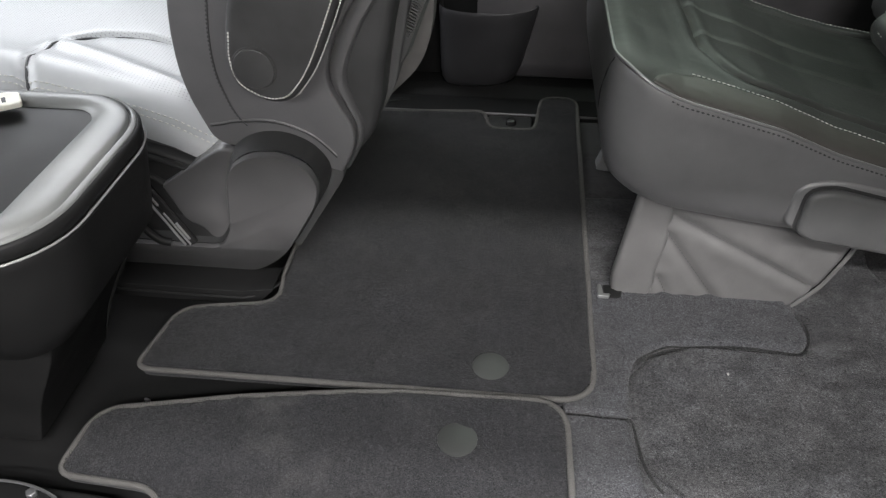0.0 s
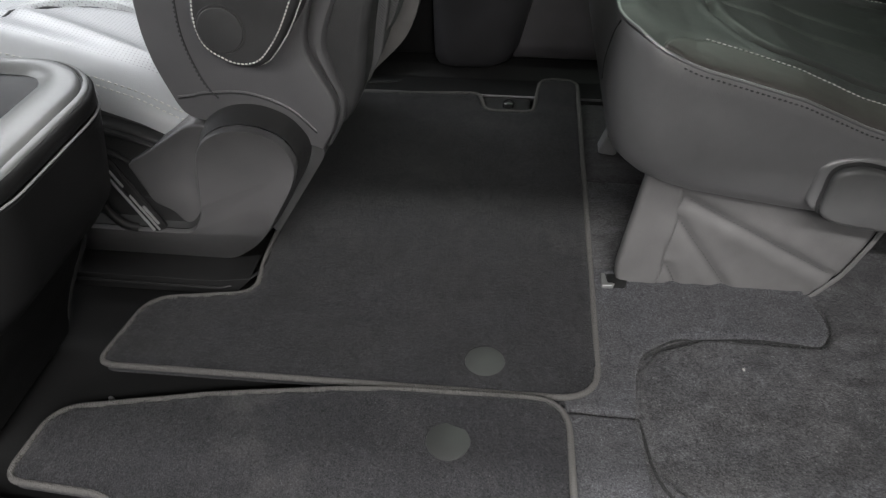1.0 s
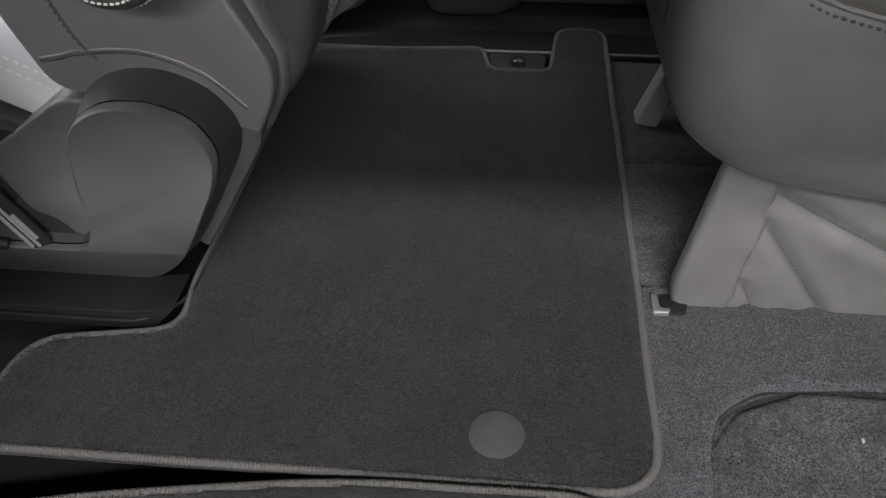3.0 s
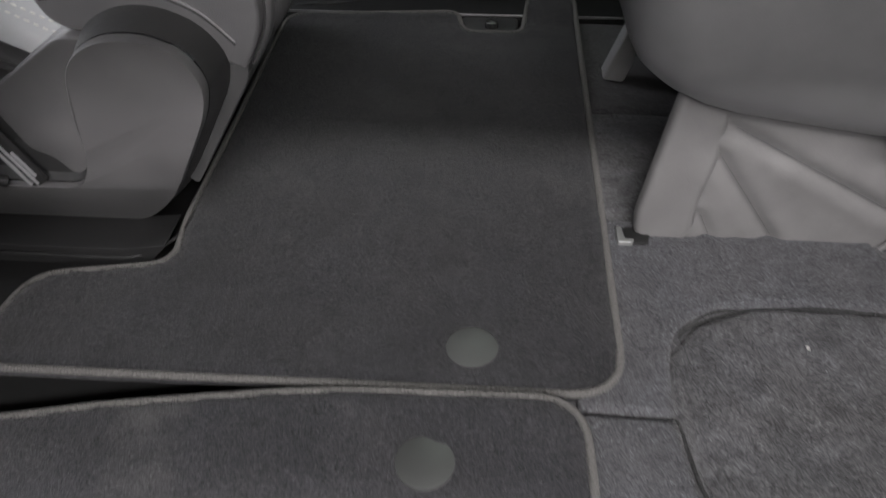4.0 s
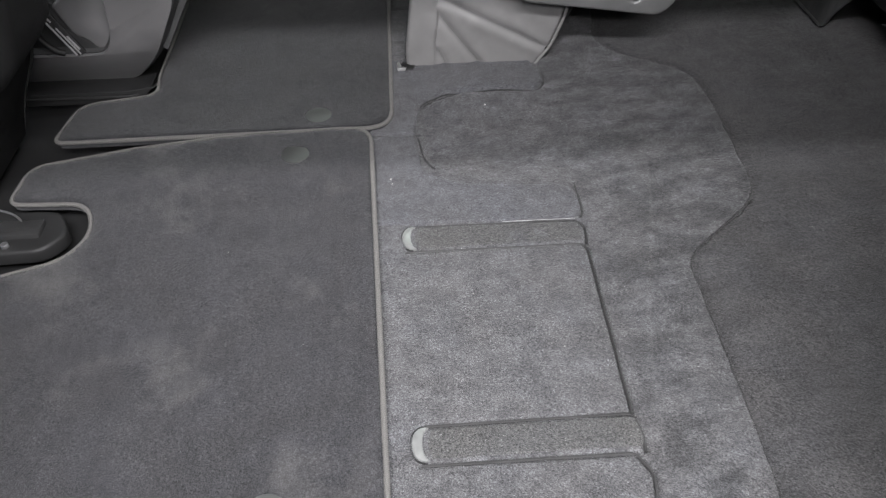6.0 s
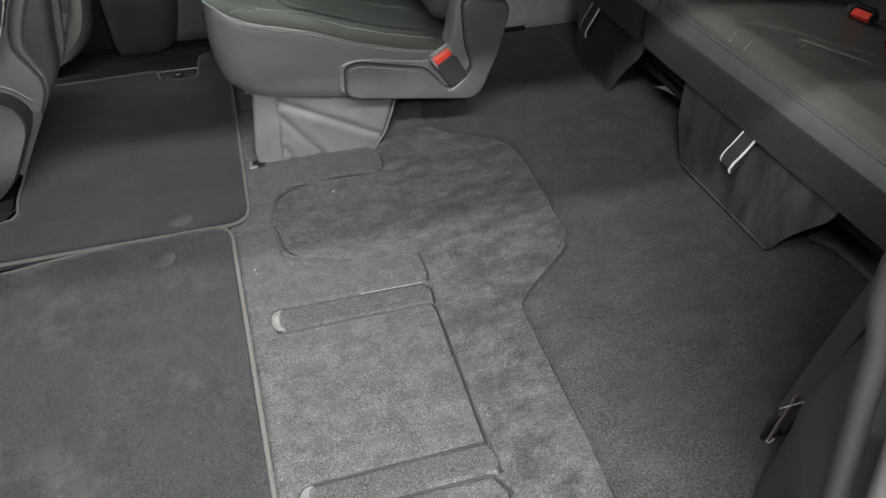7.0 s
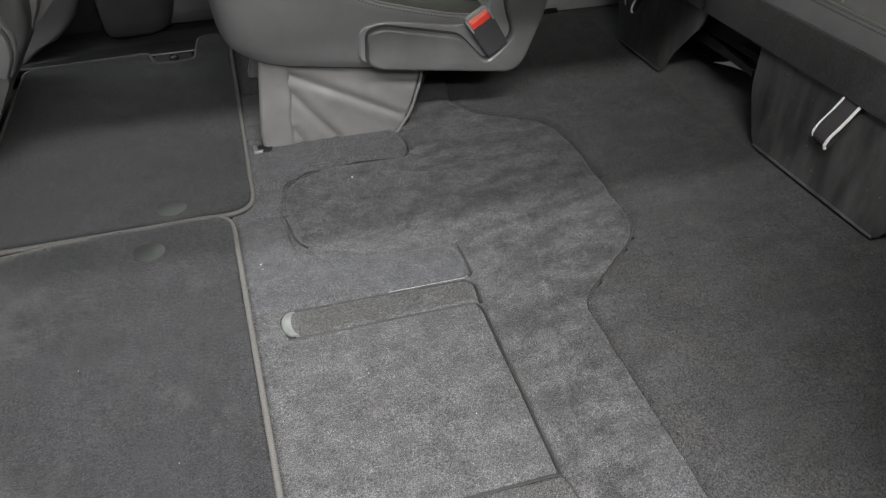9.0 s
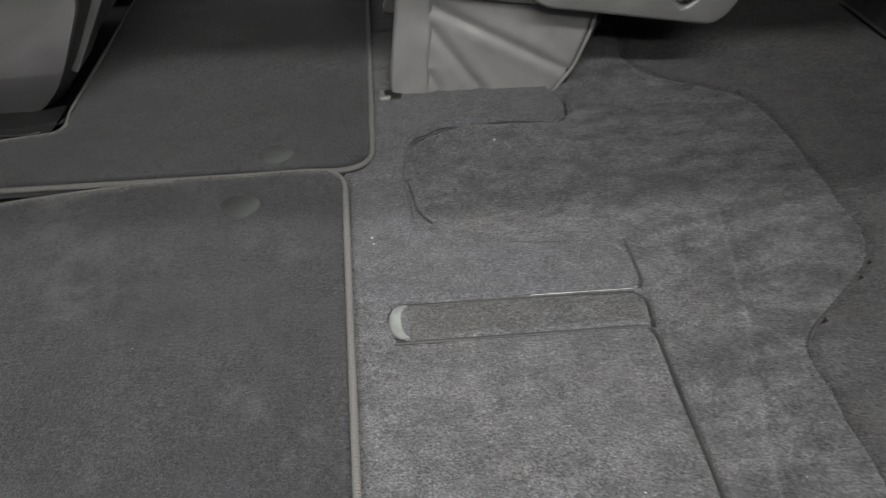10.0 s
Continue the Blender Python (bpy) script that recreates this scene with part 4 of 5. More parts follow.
# backrest and armrest, mostly above the view
part("backrest", prism(rounded([(0.57, 0.27), (0.66, 0.25), (0.735, 0.35), (0.90, 0.95), (0.80, 0.98), (0.745, 0.93)], 0.04), "y", 0.83, 1.24, 0.03, 4), LEATHER, second_seat)
arm = part("armrest", prism(rounded([(0.385, 0.425), (0.392, 0.402), (0.43, 0.389), (0.62, 0.362), (0.70, 0.40), (0.69, 0.47), (0.42, 0.455)], [0.02, 0.015, 0.02, 0.03, 0.03, 0.02, 0.03]), "y", 0.735, 0.79, 0.012, 4), LEATHER, second_seat, "black leather armrest with pale stitching")
for dz in (0.014, 0.042):
    run = smooth_path([(0.62, 0.7338, 0.372 + dz), (0.44, 0.7338, 0.396 + dz), (0.405, 0.7345, 0.402 + dz), (0.3905, 0.742, 0.408 + dz * 0.8), (0.3875, 0.765, 0.410 + dz * 0.8)], 10)
    part("stitching", stitches(run, 0.0042, 0.0026, 0.0009), THREAD, arm)

# front passenger seat
front_seat = thing("front_seat", "front seat with dark leather back, pale perforated cushion and folded armrest", "seat")
fs_top = curve_through([(-1.05, 0.30), (-0.9, 0.305), (-0.6, 0.288), (-0.52, 0.272), (-0.463, 0.257), (-0.415, 0.240), (-0.367, 0.215), (-0.2, 0.20)])
FS_LINES = [[(-0.594, 0.795), (-0.612, 0.835), (-0.617, 0.865), (-0.606, 0.925), (-0.570, 0.964), (-0.520, 0.986), (-0.470, 0.992), (-0.40, 1.02)], [(-0.30, 1.19), (-0.62, 1.19), (-0.80, 1.15)]]
FS_RIDGE = [(-0.605, 0.905), (-0.53, 0.893), (-0.45, 0.875), (-0.36, 0.855)]


def front_top(x, y):
    e = min(y - 0.79, 1.28 - y, x + 1.02)
    z = fs_top(x) + 0.018 * (1 - math.exp(-max(e, 0) / 0.02))
    z += 0.012 * (math.exp(-((y - 0.845) / 0.035) ** 2) + math.exp(-((y - 1.225) / 0.035) ** 2))
    for line in FS_LINES:
        z -= 0.010 * math.exp(-(seg_dist(x, y, line) / 0.006) ** 2)
    z += 0.009 * math.exp(-(seg_dist(x, y, FS_RIDGE) / 0.016) ** 2)
    return z + 0.003 * wobble(x, y, 7, 4.0)


part("cushion_body", cushion(-1.02, -0.24, 0.79, 1.28, (0.09, 0.03, 0.03, 0.09), [(0.05, lambda x, y: 0.10), (0.0, lambda x, y: 0.115), (-0.002, lambda x, y: 0.16), (0.002, lambda x, y: fs_top(x) - 0.006), (0.02, lambda x, y: fs_top(x) - 0.008)]), LEATHER, front_seat)
sheet("seat_cushion", round_rect(-1.018, -0.242, 0.791, 1.279, (0.088, 0.03, 0.03, 0.088), 10, 20), 0.007, lambda x, y, d: np.array([front_top(a, b) for a, b in zip(x, y)]) - soft_edge(d, 0.004), 0.015, LEATHER_GREY, front_seat, "grey perforated leather cushion, paled for windscreen glare")
part("cushion_seam", tube([Vector((p.x, p.y, front_top(p.x, p.y) + 0.002)) for p in smooth_path([(x, y, 0) for x, y in FS_LINES[0]], 8)], 0.0020, 6), LEATHER, front_seat, "dark sunken cushion seam")
run = [Vector((x, 0.8075, front_top(x, 0.8075) + 0.001)) for x in np.linspace(-0.90, -0.32, 60)]
part("stitching", stitches(run, 0.005, 0.003, 0.001), THREAD, front_seat)
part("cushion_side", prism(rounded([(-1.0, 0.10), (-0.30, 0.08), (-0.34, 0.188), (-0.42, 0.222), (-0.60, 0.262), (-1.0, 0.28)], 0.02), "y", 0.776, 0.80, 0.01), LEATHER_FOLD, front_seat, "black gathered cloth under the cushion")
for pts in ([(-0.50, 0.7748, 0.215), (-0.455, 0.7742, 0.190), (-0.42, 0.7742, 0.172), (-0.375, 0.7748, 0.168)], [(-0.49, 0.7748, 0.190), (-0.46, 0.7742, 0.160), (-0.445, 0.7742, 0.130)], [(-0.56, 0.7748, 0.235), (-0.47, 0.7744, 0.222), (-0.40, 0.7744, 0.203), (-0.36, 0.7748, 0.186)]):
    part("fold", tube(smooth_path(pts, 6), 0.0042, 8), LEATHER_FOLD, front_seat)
run = [Vector((x, 0.800, front_top(x, 0.800) + 0.001)) for x in np.linspace(-0.90, -0.32, 60)]
part("stitching", stitches(run, 0.005, 0.003, 0.001), THREAD, front_seat)

back_edge = [(p.x, p.z) for p in smooth_path([(-0.075, 0, 0.74), (-0.112, 0, 0.53), (-0.150, 0, 0.445), (-0.180, 0, 0.395), (-0.195, 0, 0.352), (-0.196, 0, 0.325), (-0.183, 0, 0.296), (-0.171, 0, 0.268), (-0.174, 0, 0.238), (-0.190, 0, 0.206)], 7)]
back_poly = rounded([(-0.350, 0.240), (-0.378, 0.318), (-0.378, 0.395), (-0.357, 0.50), (-0.28, 0.74), (-0.22, 0.95), (-0.10, 0.97), *back_edge, (-0.26, 0.23)], [0.02, 0.05, 0.05, 0.08, 0.1, 0.05, 0.05] + [0.0] * len(back_edge) + [0.02], 6)
part("backrest", prism(back_poly, "y", 0.777, 1.24, 0.011, 4), LEATHER_SOFT, front_seat, "charcoal leather side of the backrest")
shell = rounded([(-0.24, 0.28), (-0.19, 0.20), (-0.145, 0.255), (-0.135, 0.33), (-0.115, 0.43), (-0.06, 0.56), (-0.03, 0.76), (-0.06, 0.95), (-0.16, 0.95)], 0.04, 5)
part("back_shell", prism(shell, "y", 0.80, 1.20, 0.02, 4), LEATHER, front_seat)
lip_width = curve_through([(0.20, 0.003), (0.25, 0.0035), (0.29, 0.006), (0.33, 0.014), (0.38, 0.020), (0.50, 0.022), (0.80, 0.022)])
bm = bmesh.new()
rows = [[bm.verts.new((x + dx + lip_width(z) * f, y, z)) for dx, f, y in ((-0.006, 0, 0.812), (-0.001, 0, 0.7935), (0.002, 0.1, 0.7890), (0.002, 0.5, 0.7865), (0.002, 0.9, 0.7880), (0.004, 1.0, 0.7930), (0.004, 1.0, 0.815))] for x, z in back_edge]
for p, q in zip(rows, rows[1:]):
    for i in range(len(p) - 1):
        bm.faces.new((p[i], p[i + 1], q[i + 1], q[i]))
part("back_lip", bm, LEATHER_SOFT, front_seat, "smooth raised lip along the seat back")
lobe = rounded([(-0.084, 0.43), (-0.090, 0.335), (-0.107, 0.288), (-0.138, 0.255), (-0.172, 0.222), (-0.157, 0.26), (-0.124, 0.315), (-0.108, 0.36), (-0.104, 0.43)], [0.004, 0.03, 0.03, 0.02, 0.002, 0.03, 0.03, 0.03, 0.004], 5)
part("pocket_edge", prism(lobe, "y", 0.925, 0.965, 0.006, 3), LEATHER_BENCH, front_seat, "smooth curved edge of the seat back")
net = prism(rounded([(-0.150, 0.25), (-0.130, 0.29), (-0.110, 0.40), (-0.052, 0.53), (-0.075, 0.54), (-0.14, 0.38), (-0.16, 0.27)], 0.01), "y", 0.86, 1.17, 0.004)
part("net_pocket", net, MESH_NET, front_seat, "ribbed net pocket on the seat back")
ribs = smooth_path([(-0.098, 0.88, 0.40), (-0.117, 0.88, 0.349), (-0.129, 0.88, 0.322), (-0.149, 0.88, 0.296), (-0.162, 0.88, 0.274), (-0.171, 0.88, 0.246)], 8)
bms = []
for i, (p, q) in enumerate(zip(ribs, ribs[1:])):
    for f in (0.0, 0.5):
        c, d = p.lerp(q, f), (q - p).normalized()
        side = Vector((-d.z, 0, d.x)) * (0.011 if i < 30 else 0.008)
        bms.append(tube([c - side + Vector((0, 0.03, 0)), c - side * 0.6, c + side * 0.6 + Vector((0, -0.004, 0)), c + side + Vector((0, 0.02, 0))], 0.0012, 5))
part("elastic_ribs", joined(*bms), MESH_NET, front_seat, "ribbed elastic edge of the net pocket")
seam_a = smooth_path([(-0.325, 0.7765, 0.43), (-0.332, 0.7765, 0.38), (-0.332, 0.7765, 0.335), (-0.320, 0.7765, 0.290), (-0.306, 0.7765, 0.268)], 8)
# Dark tube beside the stitches stands in for the crease's shade.
part("crease_shade", tube([p + Vector((0.0016, 0.0002, 0)) for p in seam_a], 0.0009, 5), LEATHER, front_seat)
part("stitching", stitches(seam_a, 0.0030, 0.0022, 0.0007), THREAD_DARK, front_seat)
seam_b = smooth_path([(-0.352, 0.7768, 0.268), (-0.335, 0.7768, 0.271), (-0.318, 0.7768, 0.275), (-0.27, 0.7768, 0.277), (-0.225, 0.7768, 0.261), (-0.195, 0.7768, 0.232)], 8)
part("side_seam", tube(seam_b, 0.0009, 6), LEATHER_SOFT, front_seat)
# Black tube under the seam stands in for its shadow.
part("seam_shadow", tube([p + Vector((0, 0.0004, -0.0028)) for p in seam_b], 0.0012, 5), RUBBER, front_seat)

front_arm_poly = rounded([(-0.2775, 0.4404), (-0.2869, 0.3892), (-0.2813, 0.357), (-0.2471, 0.338), (-0.2187, 0.3409), (-0.1922, 0.3741), (-0.1732, 0.4139), (-0.1315, 0.5162), (-0.105, 0.611), (-0.1524, 0.6489), (-0.214, 0.611), (-0.2519, 0.5162)], 0.03, 6)
front_arm = part("armrest", prism(front_arm_poly, "y", 0.702, 0.778, 0.011, 4), LEATHER, front_seat, "black leather armrest folded up, pale double stitching")
cx, cz = -0.254, 0.381
inner = rounded([(-0.2718, 0.4404), (-0.2803, 0.3892), (-0.2746, 0.3617), (-0.2453, 0.3456), (-0.2216, 0.3485), (-0.1988, 0.3769), (-0.1799, 0.4167), (-0.1382, 0.5162), (-0.1145, 0.611)], 0.02, 6)[6:-6]
part("stitching", stitches([Vector((x, 0.7015, z)) for x, z in inner], 0.0030, 0.0010, 0.0009), THREAD, front_arm)
inner2 = rounded([(-0.2680, 0.3475), (-0.2475, 0.3375), (-0.2180, 0.3405), (-0.1915, 0.3741), (-0.1725, 0.4139), (-0.1308, 0.5162), (-0.1043, 0.611)], 0.02, 6)[6:-6]
part("stitching", stitches([Vector((x, 0.7150, z)) for x, z in inner2], 0.0030, 0.0008, 0.0010), THREAD, front_arm)
cap = [(cx + 0.0225 * math.cos(t), cz + 0.0225 * math.sin(t)) for t in np.linspace(0, 2 * math.pi, 32, endpoint=False)]
part("pivot_cap", prism(cap, "y", 0.6995, 0.71, 0.0015), LEATHER, front_arm, "round pivot cap")
part("pivot_ring", tube([Vector((cx + 0.0235 * math.cos(t), 0.7018, cz + 0.0235 * math.sin(t))) for t in np.linspace(0, 2 * math.pi, 32, endpoint=False)], 0.0012, 6, True), LEATHER, front_arm)

cover = rounded([(-0.640, -0.006), (-0.625, 0.070), (-0.600, 0.100), (-0.372, 0.098), (-0.352, 0.130), (-0.346, 0.190), (-0.336, 0.236), (-0.300, 0.262), (-0.258, 0.266), (-0.220, 0.248), (-0.200, 0.218), (-0.206, 0.190), (-0.262, 0.085), (-0.335, -0.006)], [0.01, 0.02, 0.02, 0.02, 0.03, 0.03, 0.03, 0.03, 0.03, 0.025, 0.02, 0.02, 0.05, 0.03], 6)
cover_face = rounded([(-0.630, 0.006), (-0.615, 0.064), (-0.594, 0.088), (-0.364, 0.088), (-0.342, 0.126), (-0.337, 0.186), (-0.329, 0.222), (-0.300, 0.243), (-0.262, 0.245), (-0.231, 0.232), (-0.218, 0.205), (-0.224, 0.178), (-0.277, 0.077), (-0.345, 0.006)], [0.01, 0.02, 0.02, 0.02, 0.03, 0.02, 0.02, 0.02, 0.02, 0.014, 0.014, 0.02, 0.05, 0.03], 6)


def forward(z):
    """How far the cover's face stands out, less towards its low ledge."""
    return 0.022 * min(1.0, max(0.0, (z - 0.095) / 0.07))


def rim(f, y):
    """A ring between the cover's outline (0) and its raised face (1)."""
    ring = []
    for a, b in zip(cover, cover_face):
        g = forward(b[1])
        ring.append((a[0] + (b[0] + 0.43 * g - a[0]) * f, y - g * f, a[1] + (b[1] + 0.58 * g - a[1]) * f))
    return ring


def tucked(bm):
    """The cover's foot curves back under itself."""
    for z in (0.095, 0.080, 0.065, 0.050, 0.035, 0.020, 0.01):
        bmesh.ops.bisect_plane(bm, geom=bm.verts[:] + bm.edges[:] + bm.faces[:], plane_co=(0, 0, z), plane_no=(0, 0, 1))
    for vtx in bm.verts:
        vtx.co.y += 0.85 * max(0.0, 0.098 - vtx.co.z) ** 1.15
    return bm


rec = part("recliner_cover", tucked(loft([rim(0.90, 0.7560), rim(0.915, 0.7530), rim(0.94, 0.7505), rim(0.97, 0.7488), rim(1.0, 0.7480), rim(1.06, 0.7477)], False, True)), PLASTIC, front_seat, "dark grey moulded plastic recliner cover", 50)
part("cover_rim", tucked(loft([rim(0.0, 0.86), rim(0.0, 0.800), rim(0.04, 0.793), rim(0.14, 0.786), rim(0.5, 0.771), rim(0.88, 0.7575), rim(0.895, 0.7590)], True, False)), PLASTIC_RIM, rec, "black side of the recliner cover", 50)
armpoly = rounded([(-0.436, 0.176), (-0.345, 0.238), (-0.318, 0.236), (-0.320, 0.09), (-0.380, 0.092), (-0.392, 0.110), (-0.414, 0.120)], [0.006, 0.02, 0.01, 0.01, 0.008, 0.008, 0.01], 5)
part("cover_arm", prism(armpoly, "y", 0.768, 0.86, 0.004, 3), PLASTIC, rec)
part("rail_foot", prism(rounded([(-0.56, 0.012), (-0.35, 0.012), (-0.30, 0.02), (-0.33, -0.012), (-0.56, -0.012)], 0.006), "y", 0.750, 0.80, 0.004), PLASTIC_BLACK, front_seat)
part("rail_edge", tube(smooth_path([(-0.55, 0.747, 0.004), (-0.38, 0.747, 0.003), (-0.335, 0.750, 0.004), (-0.30, 0.775, 0.010), (-0.294, 0.82, 0.010)], 6), 0.0022, 6), PLASTIC_BLACK, front_seat)
part("rear_trim", prism(rounded([(-0.205, 0.215), (-0.186, 0.226), (-0.190, 0.196), (-0.262, 0.078), (-0.272, 0.088)], 0.006), "y", 0.778, 0.85, 0.004), LEATHER, front_seat)
part("pocket", box(-0.430, -0.37, 0.771, 0.80, 0.085, 0.128, 0.004), RUBBER, front_seat)
stalk = part("buckle_stalk", moved(box(-0.010, 0.010, -0.004, 0.004, -0.01, 0.10, 0.002), pose(-0.412, 0.757, 0.098, 0, -27, 0)), PLASTIC_STUD, front_seat, "dark buckle stalk with bright metal edges")
for dx, w, z0, z1 in ((-0.006, 0.0030, -0.006, 0.105), (0.001, 0.0022, -0.008, 0.050), (0.006, 0.0030, 0.0, 0.030), (0.002, 0.0026, 0.062, 0.088)):
    part("stalk_edge", moved(box(dx - w / 2, dx + w / 2, -0.0062, -0.002, z0, z1, 0.0008), pose(-0.412, 0.757, 0.098, 0, -27, 0)), CHROME, stalk)
part("lever_bow", tube(smooth_path([(-0.470, 0.748, 0.150), (-0.462, 0.742, 0.128), (-0.444, 0.740, 0.108), (-0.430, 0.744, 0.100)], 6), 0.006, 10), PLASTIC_BLACK, front_seat)
part("seat_base", box(-1.0, -0.36, 0.80, 1.25, -0.012, 0.12, 0.02), PLASTIC_BLACK, front_seat)

# centre console
console = thing("centre_console", "dark centre console with a grey recessed lid tray", "console")
ctop = lambda inset, h: [(x, y, h) for x, y in round_rect(-1.15 + inset, -0.352 - inset, 0.405 + 0.6 * inset, 0.690 - 0.6 * inset, [max(0.018, 0.088 - inset)] * 4)]
part("bin", loft([ctop(0.075, 0.185), ctop(0.045, 0.20), ctop(0.018, 0.235), ctop(0.008, 0.285), ctop(0.002, 0.318), ctop(0.0, 0.326), ctop(0.002, 0.3295), ctop(0.012, 0.330)]), PLASTIC_BLACK, console)
part("lid_side", loft([ctop(0.004, 0.3305), ctop(0.001, 0.333), ctop(0.0, 0.3445), ctop(0.003, 0.3475), ctop(0.006, 0.348)]), PLASTIC_BLACK, console, "", 60)
part("lid", loft([ctop(0.0045, 0.344), ctop(0.0042, 0.3490), ctop(0.0055, 0.3505), ctop(0.0100, 0.3512), ctop(0.0112, 0.3478), ctop(0.0128, 0.3476), ctop(0.0140, 0.3520), ctop(0.019, 0.3545), ctop(0.030, 0.3560), ctop(0.044, 0.3550), ctop(0.056, 0.3505), ctop(0.061, 0.3450), ctop(0.063, 0.338)], True, False), PLASTIC_LID, console, "satin grey lid rim round a sunken tray", 60)
part("tray", loft([ctop(0.0625, 0.342), ctop(0.064, 0.334), ctop(0.066, 0.330), ctop(0.072, 0.329), ctop(0.075, 0.312), ctop(0.080, 0.3085), ctop(0.10, 0.308)], False, True), PLASTIC_BLACK, console, "black sunken tray", 60)
part("tray_floor", box(-1.05, -0.455, 0.505, 0.588, 0.3075, 0.3125, 0.003), PLASTIC, console, "grey rubber tray mat")
part("lid_seam", tube([Vector(p) for p in ctop(-0.0004, 0.3305)], 0.0012, 5, True), PLASTIC_GREY, console)
part("base", prism(rounded([(-1.15, -0.013), (-0.516, -0.013), (-0.492, 0.058), (-0.450, 0.136), (-0.430, 0.20), (-1.15, 0.20)], [0, 0.004, 0.03, 0.03, 0.004, 0]), "y", 0.49, 0.660, 0.010, 3), PLASTIC_BLACK, console)
part("base_edge", tube(smooth_path([(-0.437, 0.655, 0.165), (-0.449, 0.657, 0.136), (-0.472, 0.659, 0.096), (-0.492, 0.660, 0.058), (-0.508, 0.660, 0.018)], 6), 0.0040, 8), PLASTIC_STUD, console, "glossy black moulded edge")
tag = thing("plastic_tag", "small cream plastic tag lying on the console lid", "tag")
part("plate", moved(prism(rounded([(-0.022, -0.016), (0.022, -0.016), (0.022, 0.012), (0.010, 0.018), (-0.022, 0.018)], 0.004), "z", 0.0, 0.006, 0.0015), pose(-0.513, 0.640, 0.3562, 0, 0, 35)), CREAM, tag)
for dx in (-0.008, 0.004):
    part("printed_bar", moved(box(dx, dx + 0.004, -0.008, 0.004, 0.0058, 0.0063, 0), pose(-0.513, 0.640, 0.3562, 0, 0, 35)), RUBBER, tag)

# driver's seat, unseen forward of the view; added to block light off the console
driver_seat = thing("driver_seat", "unseen dark leather driver seat slid forward on its rails, blocking light", "seat")
part("seat_cushion", box(-1.15, -0.62, -0.12, 0.38, 0.08, 0.27, 0.04, 4), LEATHER, driver_seat)
part("seat_base", box(-1.10, -0.68, -0.08, 0.30, -0.013, 0.10, 0.02), PLASTIC_BLACK, driver_seat)
part("backrest", prism(rounded([(-0.70, 0.24), (-0.58, 0.20), (-0.50, 0.40), (-0.34, 0.96), (-0.46, 0.98), (-0.60, 0.60)], 0.04), "y", -0.10, 0.36, 0.03, 4), LEATHER, driver_seat)

# near front seat rail end in the mat's cut-out
rail = thing("seat_rail", "black plastic end cap of a seat rail on the floor", "rail")
part("end_cap", prism(rounded([(-0.60, 0.316), (-0.375, 0.322), (-0.345, 0.36), (-0.372, 0.412), (-0.60, 0.425)], 0.02), "z", -0.013, 0.014, 0.006), PLASTIC_BLACK, rail)
part("guide", box(-0.60, -0.385, 0.35, 0.385, 0.006, 0.022, 0.003), PLASTIC_STUD, rail)
for x, y in ((-0.43, 0.335), (-0.47, 0.405)):
    part("bolt", prism([(x + 0.006 * math.cos(t), y + 0.006 * math.sin(t)) for t in np.linspace(0, 2 * math.pi, 6, endpoint=False)], "z", 0.010, 0.020, 0.001), STEEL, rail)
part("release_wire", tube(smooth_path([(-0.60, 0.40, 0.02), (-0.50, 0.41, 0.028), (-0.44, 0.40, 0.022), (-0.41, 0.37, 0.02)], 6), 0.0018, 6), STEEL, rail)

# ---- third-row bench ----
bench = thing("rear_bench", "black leather third-row bench with carpeted front edge", "bench")
bt = curve_through([(1.04, 0.296), (1.10, 0.312), (1.2, 0.300), (1.35, 0.265), (1.5, 0.235), (1.62, 0.22)])


def bench_top(ya, yb):
    lines = [[(1.085, 0.522), (1.106, 0.535), (1.13, 0.538), (1.177, 0.512), (1.26, 0.45), (1.42, 0.37)], [(1.165, 0.437), (1.187, 0.453), (1.201, 0.440), (1.229, 0.415), (1.26, 0.376), (1.295, 0.336), (1.42, 0.24)]] if ya < 0 else [[(1.16, ya + 0.13), (1.30, ya + 0.12), (1.55, ya + 0.14)], [(1.16, yb - 0.13), (1.30, yb - 0.12), (1.55, yb - 0.14)], [(1.16, ya + 0.13), (1.145, (ya + yb) / 2), (1.16, yb - 0.13)]]

    def h(x, y):
        e = min(y - ya, yb - y, x - 1.060)
        z = bt(x) - 0.006 + 0.014 * (1 - math.exp(-max(0, e) / 0.016))
        for line in lines:
            z -= 0.004 * math.exp(-(seg_dist(x, y, line) / 0.008) ** 2)
        if ya < 0:
            z += 0.007 * min(1, max(0, (1.0 - math.hypot((x - 1.37) / 0.115, (y - 0.285) / 0.085)) / 0.12))
        return z + 0.003 * wobble(x, y, 9, 3.0) + 0.001 * wobble(x, y, 36, 8.0)
    return h


